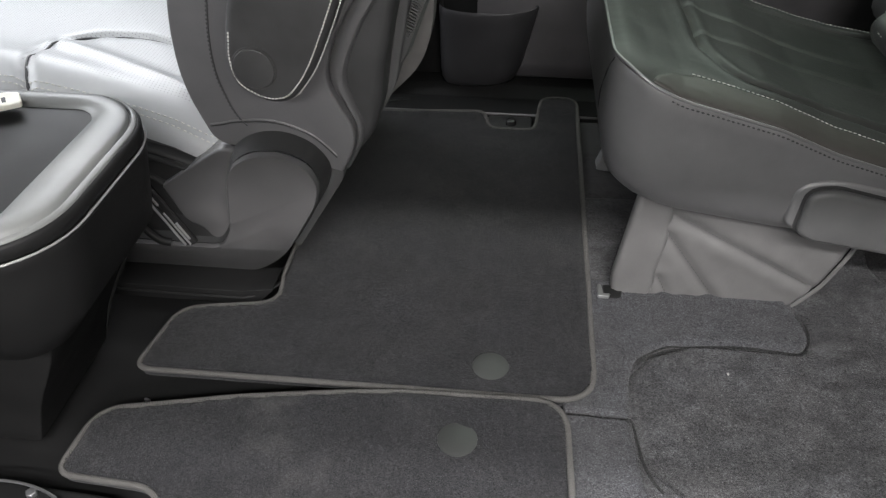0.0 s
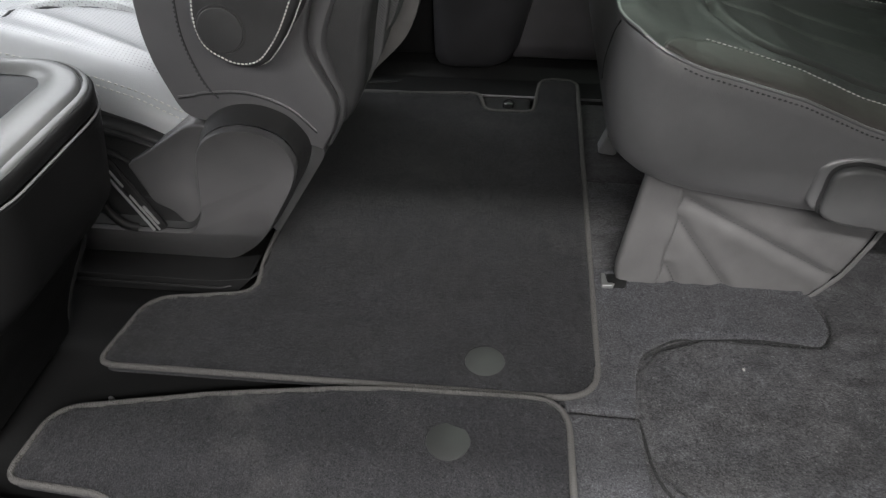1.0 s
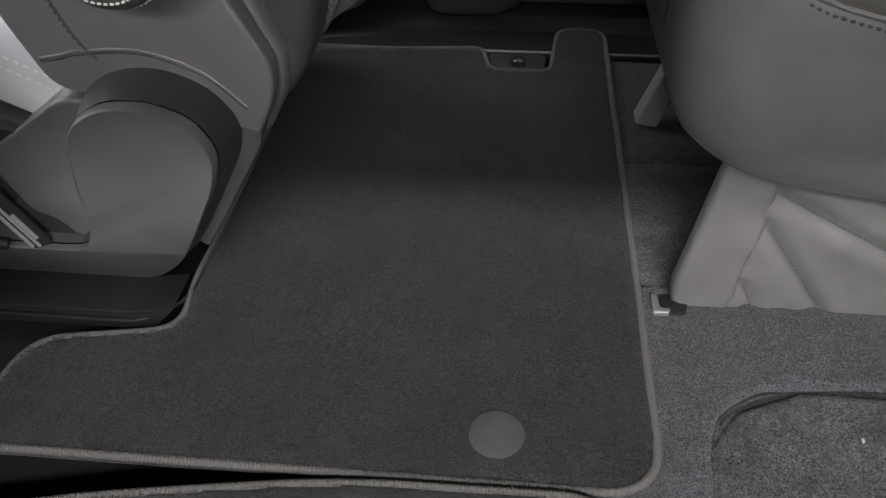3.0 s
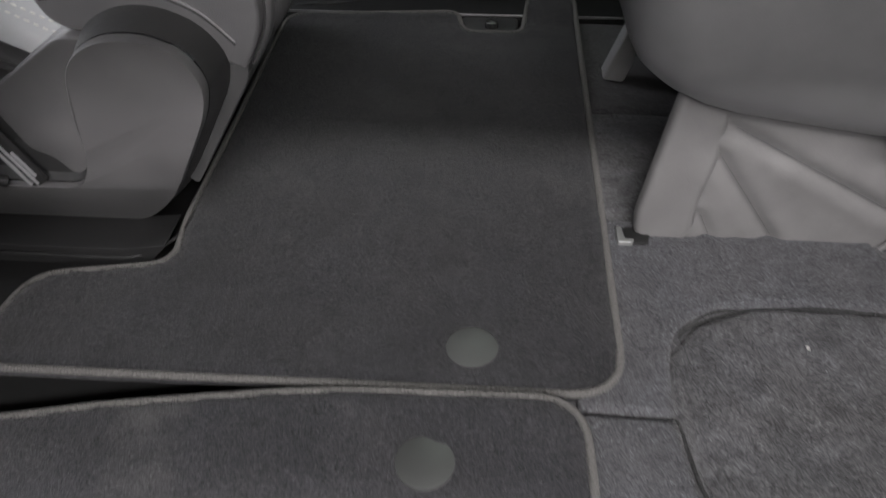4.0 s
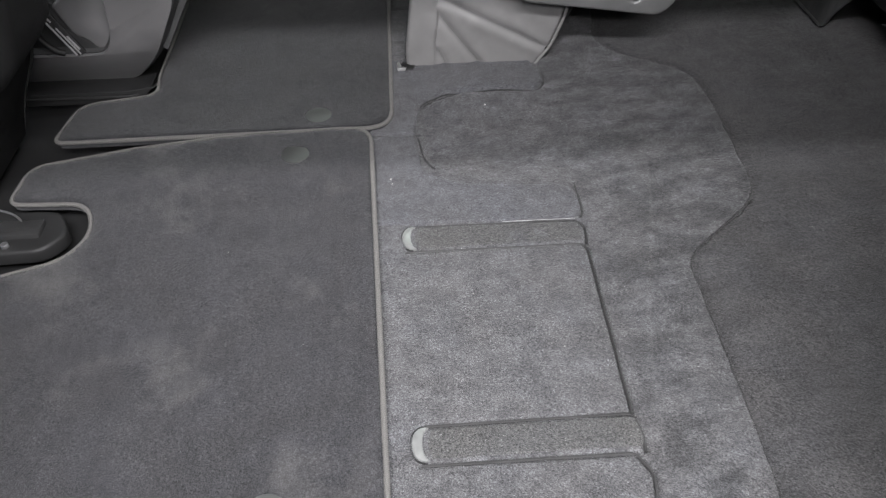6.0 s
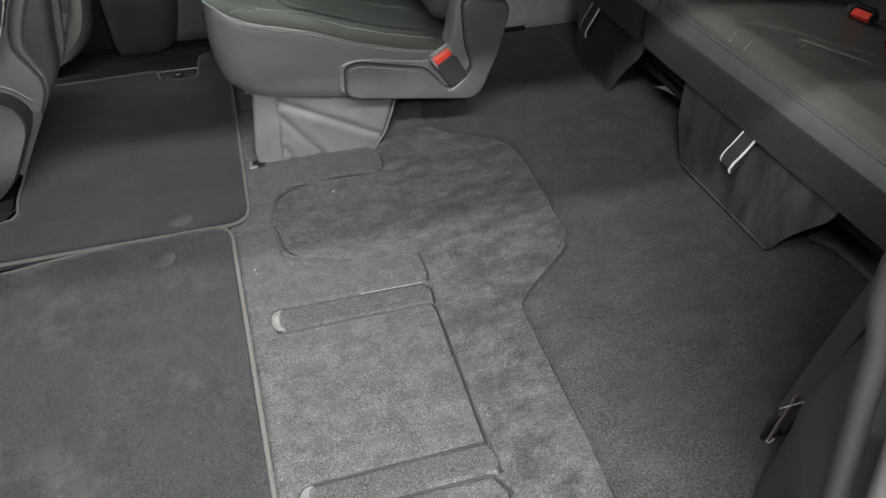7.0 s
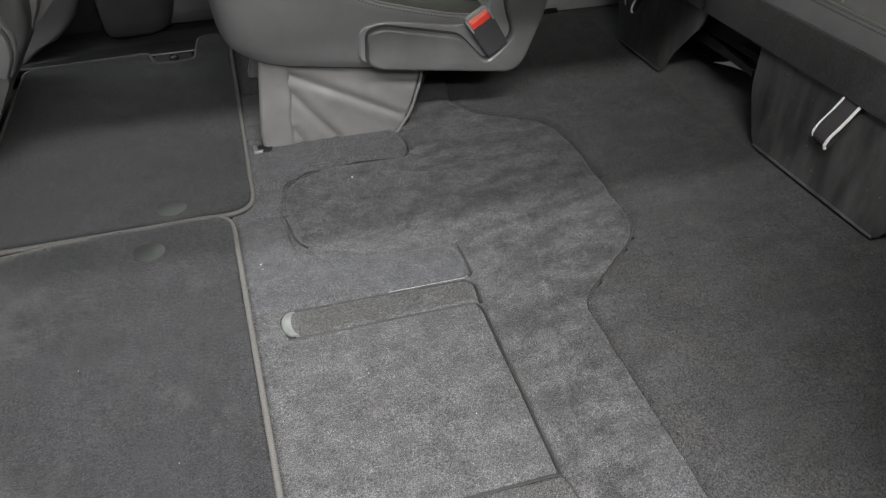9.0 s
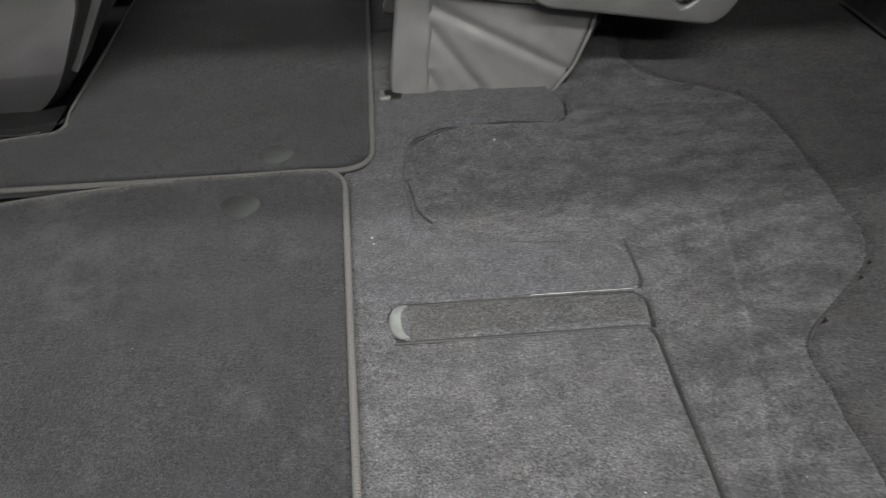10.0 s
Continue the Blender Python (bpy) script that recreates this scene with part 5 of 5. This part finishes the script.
for ya, yb in ((-0.10, 0.772), (0.778, 1.30)):
    h = bench_top(ya, yb)
    part("bench_front", cushion(1.052, 1.64, ya, yb, (0.03, 0.02, 0.02, 0.03), [(0.02, lambda x, y: 0.185), (0.003, lambda x, y: 0.19), (0.0, lambda x, y: 0.22), (0.001, lambda x, y: 0.255), (0.009, lambda x, y: bt(x) - 0.012 if x < 1.2 else bt(x) - 0.03), (0.013, lambda x, y: bt(x) - 0.009 if x < 1.2 else bt(x) - 0.03)]), LEATHER_FACE, bench)
    face = round_rect(1.066, 1.64, ya + 0.012, yb - 0.012, (0.02, 0.02, 0.02, 0.02), 8, 24)
    sheet("bench_cushion", face, 0.006, lambda x, y, d, h=h: np.array([h(a, b) for a, b in zip(x, y)]) - soft_edge(d, 0.004), 0.02, LEATHER_BENCH, bench, "black leather bench cushion")
    part("piping", tube([Vector((1.0650, y, bt(1.066) - 0.0085)) for y in np.linspace(ya + 0.03, yb - 0.03, 30)], 0.0030, 6), LEATHER_BENCH, bench)
    part("front_band", box(1.0445, 1.056, ya + 0.004, yb - 0.002, 0.184, 0.258, 0.004), CARPET_BAND, bench, "black carpeted front band")
    run = [Vector((1.0606, y, bt(1.066) - 0.0150)) for y in np.linspace(ya + 0.04, yb - 0.04, 90)]
    part("stitching", stitches(run, 0.0034, 0.0026, 0.0016), THREAD_DARK, bench)
h = bench_top(-0.10, 0.772)
run = smooth_path([(x, y, h(x, y) + 0.001) for x, y in ((1.167, 0.445), (1.178, 0.458), (1.189, 0.460), (1.201, 0.447), (1.229, 0.422), (1.255, 0.396), (1.275, 0.376))], 10)
part("stitching", stitches(run, 0.006, 0.001, 0.0004), THREAD, bench)
for pts in (((1.066, 0.506), (1.084, 0.522), (1.104, 0.533)), ((1.066, 0.463), (1.078, 0.469), (1.092, 0.473)), ((1.170, 0.436), (1.180, 0.446), (1.188, 0.447))):
    run = smooth_path([(x, y, h(x, y) + 0.001) for x, y in pts], 5)
    part("stitching", stitches(run, 0.006, 0.0008, 0.0005), THREAD, bench)
hinge = part("hinge_arm", prism(rounded([(0.90, 0.108), (0.87, 0.112), (0.745, 0.104), (0.668, 0.098), (0.664, 0.084), (0.745, 0.088), (0.87, 0.086)], 0.006), "x", 1.110, 1.122, 0.003), PLASTIC_STUD, bench, "glossy black folding arm")
part("hinge_plate", prism(rounded([(0.795, 0.062), (0.735, 0.078), (0.690, 0.086), (0.735, 0.090), (0.770, 0.072)], 0.003), "x", 1.112, 1.118, 0.001), PLASTIC_GREY, hinge, "pale worn metal plate")
# Two small bright bars stand in for glints under the bench.
for y, z in ((0.818, 0.126), (0.722, 0.123)):
    part("glint_bar", moved(box(-0.002, 0.002, -0.009, 0.009, -0.0016, 0.0016, 0.0007), pose(1.108, y, z, 12, 0, 0)), CHROME, hinge)
part("bench_back", prism(rounded([(1.56, 0.20), (1.66, 0.20), (1.86, 0.90), (1.74, 0.93)], 0.04), "y", -0.10, 1.28, 0.03, 4), LEATHER, bench)
part("under_frame", box(1.10, 1.60, -0.05, 1.25, 0.12, 0.186, 0.006), PLASTIC_BLACK, bench)
for y in (0.66, 0.0):
    part("frame_rail", prism(rounded([(1.075, 0.15), (1.12, 0.12), (1.30, 0.02), (1.34, 0.02), (1.34, 0.14)], 0.008), "y", y - 0.025, y + 0.025, 0.003), PLASTIC_BLACK, bench)


def flap(y0, y1, top0, top1, strap_y):
    f = part("flap", prism(rounded([(y0, 0.004), (y1, 0.004), (top1, 0.10), (top1 + 0.002, 0.187), (top0, 0.187), (top0 + 0.012, 0.150), (y0 - 0.030, 0.060)], [0.012, 0.02, 0.02, 0.0, 0.0, 0.02, 0.03]), "x", 1.058, 1.064, 0.002), VINYL_FLAP, bench, "scuffed black vinyl flap")
    part("flap_hem", tube([Vector((1.0575, y0 + 0.004, 0.006)), Vector((1.0575, y1 - 0.006, 0.006))], 0.003, 6), VINYL_FLAP, f)
    down = smooth_path([(1.050, strap_y, 0.188), (1.041, strap_y + 0.010, 0.155), (1.034, strap_y + 0.020, 0.128), (1.033, strap_y + 0.025, 0.112)], 6)
    up = smooth_path([(1.036, strap_y + 0.026, 0.105), (1.042, strap_y + 0.025, 0.106), (1.050, strap_y + 0.018, 0.128), (1.056, strap_y + 0.004, 0.18)], 5)
    s = part("pull_strap", sweep(down + up, [(-0.0145, -0.0008), (0.0145, -0.0008), (0.0145, 0.0008), (-0.0145, 0.0008)], up=Vector((1, 0, 0.3))), WEBBING, bench, "black pull strap with white edges")
    for side in (-0.0150, 0.0150):
        part("strap_edge", tube([p + Vector((-0.0008, side, side * 0.3)) for p in down + up[:3]], 0.0024, 6), STRAP_WHITE, s)


flap(0.244, 0.560, 0.128, 0.60, 0.362)
flap(0.896, 1.10, 0.772, 1.12, 1.005)
for x, y, z, turn in ((1.512, 0.622, 0.205, 15), (1.460, 0.446, 0.208, -5)):
    b = thing("bench_buckle", "black belt buckle with red button resting on the bench", "buckle", "bench buckles")
    buckle(b, pose(x, y, z, 0, -36, turn) @ pose(0, 0, 0, 0, 0, -90), True, PLASTIC_BLACK)
    part("buckle_web", moved(box(-0.02, 0.02, -0.002, 0.002, -0.09, 0.0, 0.001), pose(x + 0.01, y, z, 0, -75, turn) @ pose(0, 0, 0, 0, 0, -90)), WEBBING, b)

for y, lean in ((0.700, 0.04), (0.560, -0.03)):
    strap = thing("belt_strap", "black belt webbing hanging over the bench back", "belt", "bench belts")
    path = smooth_path([(1.47, y, 0.262), (1.53, y + lean * 0.3, 0.275), (1.575, y + lean * 0.7, 0.34), (1.62, y + lean, 0.50), (1.68, y + lean * 1.3, 0.72)], 6)
    part("webbing", sweep(path, [(-0.023, -0.0009), (0.023, -0.0009), (0.023, 0.0009), (-0.023, 0.0009)], up=Vector((-0.6, 0.15, 0.8))), WEBBING, strap)
    part("tongue", moved(box(-0.022, 0.022, -0.003, 0.003, -0.02, 0.03, 0.002), pose(1.585, y + lean * 0.75, 0.36, 0, 20, 90)), PLASTIC_BLACK, strap)

# ---- side belt, wheel-arch trim, door ----
belt = thing("seat_belt", "black seat belt webbing running down to a floor anchor", "belt")
path = smooth_path([(0.822, -0.112, 0.035), (0.832, -0.122, 0.14), (0.850, -0.146, 0.37), (0.872, -0.175, 0.65), (0.90, -0.24, 1.05)], 6)
part("webbing", sweep(path, [(-0.0235, -0.0009), (0.0235, -0.0009), (0.0235, 0.0009), (-0.0235, 0.0009)], up=Vector((0.88, -0.47, 0))), WEBBING_BELT, belt)
part("anchor_plate", prism(rounded([(0.800, -0.004), (0.845, -0.004), (0.842, 0.030), (0.832, 0.042), (0.812, 0.042), (0.803, 0.030)], 0.006), "y", -0.113, -0.109, 0.001), PLASTIC_BLACK, belt, "dark anchor plate")
part("anchor_loop", tube(smooth_path([(0.812, -0.118, 0.010), (0.805, -0.119, 0.004), (0.809, -0.121, 0.0), (0.817, -0.119, 0.004)], 5), 0.0013, 6), STEEL, belt)
part("fold", sweep(smooth_path([(0.822, -0.120, 0.10), (0.814, -0.121, 0.06), (0.809, -0.120, 0.015)], 5), [(-0.012, -0.002), (0.012, -0.002), (0.014, 0.002), (-0.014, 0.002)], up=Vector((0.42, -0.90, 0))), WEBBING_BROWN, belt, "folded brown-grey webbing end")
run = [Vector((0.796 + 0.034 * t, -0.124 - 0.02 * t, 0.085 + 0.035 * t)) for t in np.linspace(0, 1, 10)]
part("stitching", stitches(run, 0.003, 0.0012, 0.0008), THREAD, belt)

trim = thing("trim_wheel_arch", "dark green-grey plastic wheel-arch trim beside the bench", "trim", kind="structure")
rings = []
for z, back, mid, edge, out in ((-0.012, (0.84, -0.128), (0.735, -0.190), (0.69, -0.33), (0.69, -0.41)), (0.10, (0.822, -0.138), (0.738, -0.200), (0.68, -0.325), (0.685, -0.41)), (0.20, (0.822, -0.150), (0.728, -0.205), (0.667, -0.315), (0.68, -0.41)),
                                (0.30, (0.850, -0.160), (0.748, -0.218), (0.662, -0.300), (0.68, -0.41)), (0.42, (0.88, -0.180), (0.762, -0.232), (0.660, -0.280), (0.68, -0.41)), (0.56, (0.89, -0.200), (0.765, -0.240), (0.660, -0.262), (0.68, -0.41)), (1.15, (0.93, -0.29), (0.80, -0.31), (0.69, -0.33), (0.70, -0.41))):
    front = smooth_path([(*back, z), (*mid, z), (*edge, z)], 7)
    rings.append([(2.1, -0.085 if z < 0.4 else back[1], z), (1.2, -0.085 if z < 0.4 else back[1], z), (1.0, -0.095 if z < 0.4 else back[1], z)] + [tuple(p) for p in front] + [(*out, z), (2.1, -0.41, z)])
rings = [list(r) for r in zip(*[smooth_path([Vector(r[i]) for r in rings], 5) for i in range(len(rings[0]))])]
part("trim_panel", loft(rings), PLASTIC_TRIM, trim, "", 60)
seal = [Vector((r[17][0], r[17][1], r[17][2])) for r in rings]
part("door_seal", tube([p + Vector((-0.004, -0.016, 0)) for p in seal], 0.012, 16), SEAL_RUBBER, trim)
part("post_strip", tube([p + Vector((-0.004, -0.056, 0)) for p in seal], 0.008, 16), PLASTIC_POST, trim, "grey door post strip")

tray = thing("floor_bracket", "black plastic bracket cover on the floor under the bench", "bracket")
part("cover", prism(rounded([(1.12, 0.06), (1.19, 0.10), (1.185, 0.22), (1.15, 0.26), (1.45, 0.26), (1.45, 0.02)], 0.02), "z", -0.002, 0.012, 0.005), PLASTIC, tray)

sill = thing("trim_sill", "black plastic door sill strip with a scuffed edge", "trim", kind="structure")
part("sill_step", prism(rounded([(1.327, -0.014), (1.327, 0.003), (1.335, 0.0055), (1.395, 0.006), (1.425, 0.022), (1.46, 0.03), (1.46, -0.014)], 0.004), "x", -1.0, 1.0, 0.002), PLASTIC_BLACK, sill)
part("sill_edge", tube([Vector((-0.9, 1.329, 0.005)), Vector((0.9, 1.329, 0.005))], 0.0022, 6), PLASTIC, sill)

door = thing("sliding_door_panel", "charcoal moulded door panel with a bottle pocket", "door panel")
part("panel", prism(rounded([(1.462, 0.028), (1.440, 0.034), (1.424, 0.065), (1.428, 0.30), (1.45, 0.55), (1.465, 0.72), (1.468, 0.72), (1.468, 0.03)], 0.01), "x", -0.06, 0.93, 0.02, 4), PLASTIC_DOOR, door)
# Black sheet behind the pocket stands in for shade in the deep gap.
part("gap_shade_panel", prism(rounded([(1.452, 0.03), (1.450, 0.30), (1.462, 0.72), (1.469, 0.72), (1.469, 0.03)], 0.004), "x", -0.30, 0.10, 0.003), PLASTIC_BLACK, door)
pk = []
for z, x0, x1, y in ((0.024, -0.112, -0.030, 1.414), (0.027, -0.124, -0.006, 1.402), (0.040, -0.131, 0.020, 1.392), (0.07, -0.133, 0.034, 1.386), (0.12, -0.134, 0.046, 1.380), (0.165, -0.135, 0.056, 1.374), (0.186, -0.136, 0.060, 1.370), (0.193, -0.135, 0.058, 1.372), (0.190, -0.131, 0.053, 1.378), (0.14, -0.126, 0.040, 1.386)):
    cx, hw = (x0 + x1) / 2, (x1 - x0) / 2
    ring = [(cx + hw * math.copysign(abs(math.cos(t)) ** 0.8, math.cos(t)), 1.432 - (1.432 - y) * max(0, math.sin(t)) ** 0.75 + (0.03 if math.sin(t) < 0 else 0), z) for t in np.linspace(0, 2 * math.pi, 48, endpoint=False)]
    pk.append(ring)
part("bottle_pocket", loft(pk), PLASTIC_POCKET, door)
part("pocket_floor", box(-0.08, 0.02, 1.412, 1.44, 0.06, 0.10, 0.008), RUBBER, door)

pillar = thing("trim_pillar", "charcoal moulded pillar trim by the seat belt", "trim", kind="structure")
rings = []
for z, x0, x1, y in ((-0.012, -0.40, -0.300, 1.352), (0.010, -0.40, -0.295, 1.360), (0.030, -0.38, -0.262, 1.376), (0.040, -0.37, -0.232, 1.385), (0.060, -0.35, -0.206, 1.395), (0.080, -0.34, -0.186, 1.402), (0.117, -0.33, -0.168, 1.408), (0.18, -0.31, -0.157, 1.41), (0.30, -0.30, -0.152, 1.415), (1.2, -0.29, -0.16, 1.42)):
    rings.append([(x, yy, z) for x, yy in round_rect(x0, x1, y, 1.47, (0.03, 0.022, 0.004, 0.004), 5, 3)])
part("pillar_cover", loft(rings), PLASTIC_DOOR, pillar)
part("pillar_foot", tube(smooth_path([(-0.32, 1.350, 0.0), (-0.27, 1.354, 0.005), (-0.22, 1.366, 0.005), (-0.185, 1.382, 0.0)], 6), 0.005, 8), PLASTIC_BLACK, pillar)

quarter = thing("trim_quarter", "rear quarter trim beside the bench, paled for the light on it", "trim", kind="structure")
part("quarter_panel", prism(rounded([(1.345, -0.012), (1.335, 0.02), (1.36, 0.30), (1.40, 0.55), (1.44, 0.74), (1.47, 0.74), (1.47, -0.012)], 0.01), "x", 0.94, 2.1, 0.006), PLASTIC_QUARTER, quarter)


# ---- carpet pile: loose upright strands ----
def pile(name, outline, spacing, height, length, mat, parent, seed, holes=(), bare=()):
    """Short carpet strands, thin single blades set at random over a sheet."""
    rng = np.random.default_rng(seed)
    q = np.array(outline)
    (x0, y0), (x1, y1) = q.min(0), q.max(0)
    n = int((x1 - x0) * (y1 - y0) / spacing ** 2)
    P = np.column_stack([rng.uniform(x0, x1, n), rng.uniform(y0, y1, n)])
    P = P[inside(P, outline)]
    for hole in holes:
        P = P[~inside(P, hole)]
    for line in bare:
        P = P[near(P, line)[0] > 0.0024]
    d, _ = near(P, outline, True)
    z = height(P[:, 0], P[:, 1], d)
    n = len(P)
    turn, lean = rng.uniform(0, 2 * math.pi, n), rng.uniform(0.1, 0.9, n)
    tall = length * rng.uniform(0.6, 1.25, n)
    w = 0.00045 * rng.uniform(0.7, 1.3, n)
    base = np.column_stack([P, z - 0.0006])
    side = np.column_stack([-np.sin(turn), np.cos(turn), np.zeros(n)]) * w[:, None]
    tip = base + np.column_stack([np.cos(turn) * lean, np.sin(turn) * lean, np.sqrt(1 - 0.8 * lean ** 2)]) * tall[:, None]
    verts = np.stack([base - side, base + side, tip], 1).reshape(-1, 3)
    me = bpy.data.meshes.new(name)
    me.vertices.add(3 * n)
    me.vertices.foreach_set("co", verts.astype(np.float32).ravel())
    me.loops.add(3 * n)
    me.loops.foreach_set("vertex_index", np.arange(3 * n, dtype=np.int32))
    me.polygons.add(n)
    me.polygons.foreach_set("loop_start", np.arange(0, 3 * n, 3, dtype=np.int32))
    me.update()
    me.validate()
    me.materials.append(mat)
    ob = tagged(new(name, me), kind="stuff")
    ob.parent = parent
    return ob


pile("nap", [(0.11, -0.32), (0.11, 0.60), (0.17, 0.61), (0.17, 0.80), (0.45, 0.80), (0.47, 1.0)] + RUG[3:], 0.00145, panel_height, 0.0024, STRAND_PANEL, floor, 11, (LID_FOOT, LID_GRIP), SEAMS[2:] + [LID_FOOT])
pile("nap", [p for p in LID_FOOT], 0.0014, lid_height, 0.0021, STRAND_FLAP, floor, 17)
pile("nap", [p for p in LID_GRIP], 0.0014, lid_height, 0.0021, STRAND_FLAP, floor, 18)
pile("nap", [(0.62, 1.02)] + [(x + 0.004, y) for x, y in RUG[6:]] + [(0.70, -0.32), (0.76, -0.18), (1.05, -0.05), (1.06, 1.30), (0.60, 1.30)], 0.0016, lambda x, y, d: -0.0045 + 0.0014 * lumps(x, y, 8, 1.2) - soft_edge(d, 0.004), 0.0022, STRAND_REAR, floor, 12)
for mat, outline, top, seed, strand in ((far_mat, MAT_FAR, MAT_TOPS[0], 13, STRAND_MAT), (near_mat, MAT_NEAR, MAT_TOPS[1], 14, STRAND_MAT_NEAR)):
    pile("nap", outline, 0.0015, top, 0.0017, strand, mat, seed)
for y0, y1, seed in ((0.297, 0.344, 15), (-0.052, -0.008, 16)):
    pile("nap", [(0.180, y0 + 0.001), (0.424, y0 + 0.002), (0.427, y1 - 0.001), (0.180, y1)], 0.0014, lambda x, y, d: 0.0004 + 0.0006 * lumps(x, y, 40, 2.2) - soft_edge(d, 0.003), 0.0026, STRAND_STRIP, floor, seed)
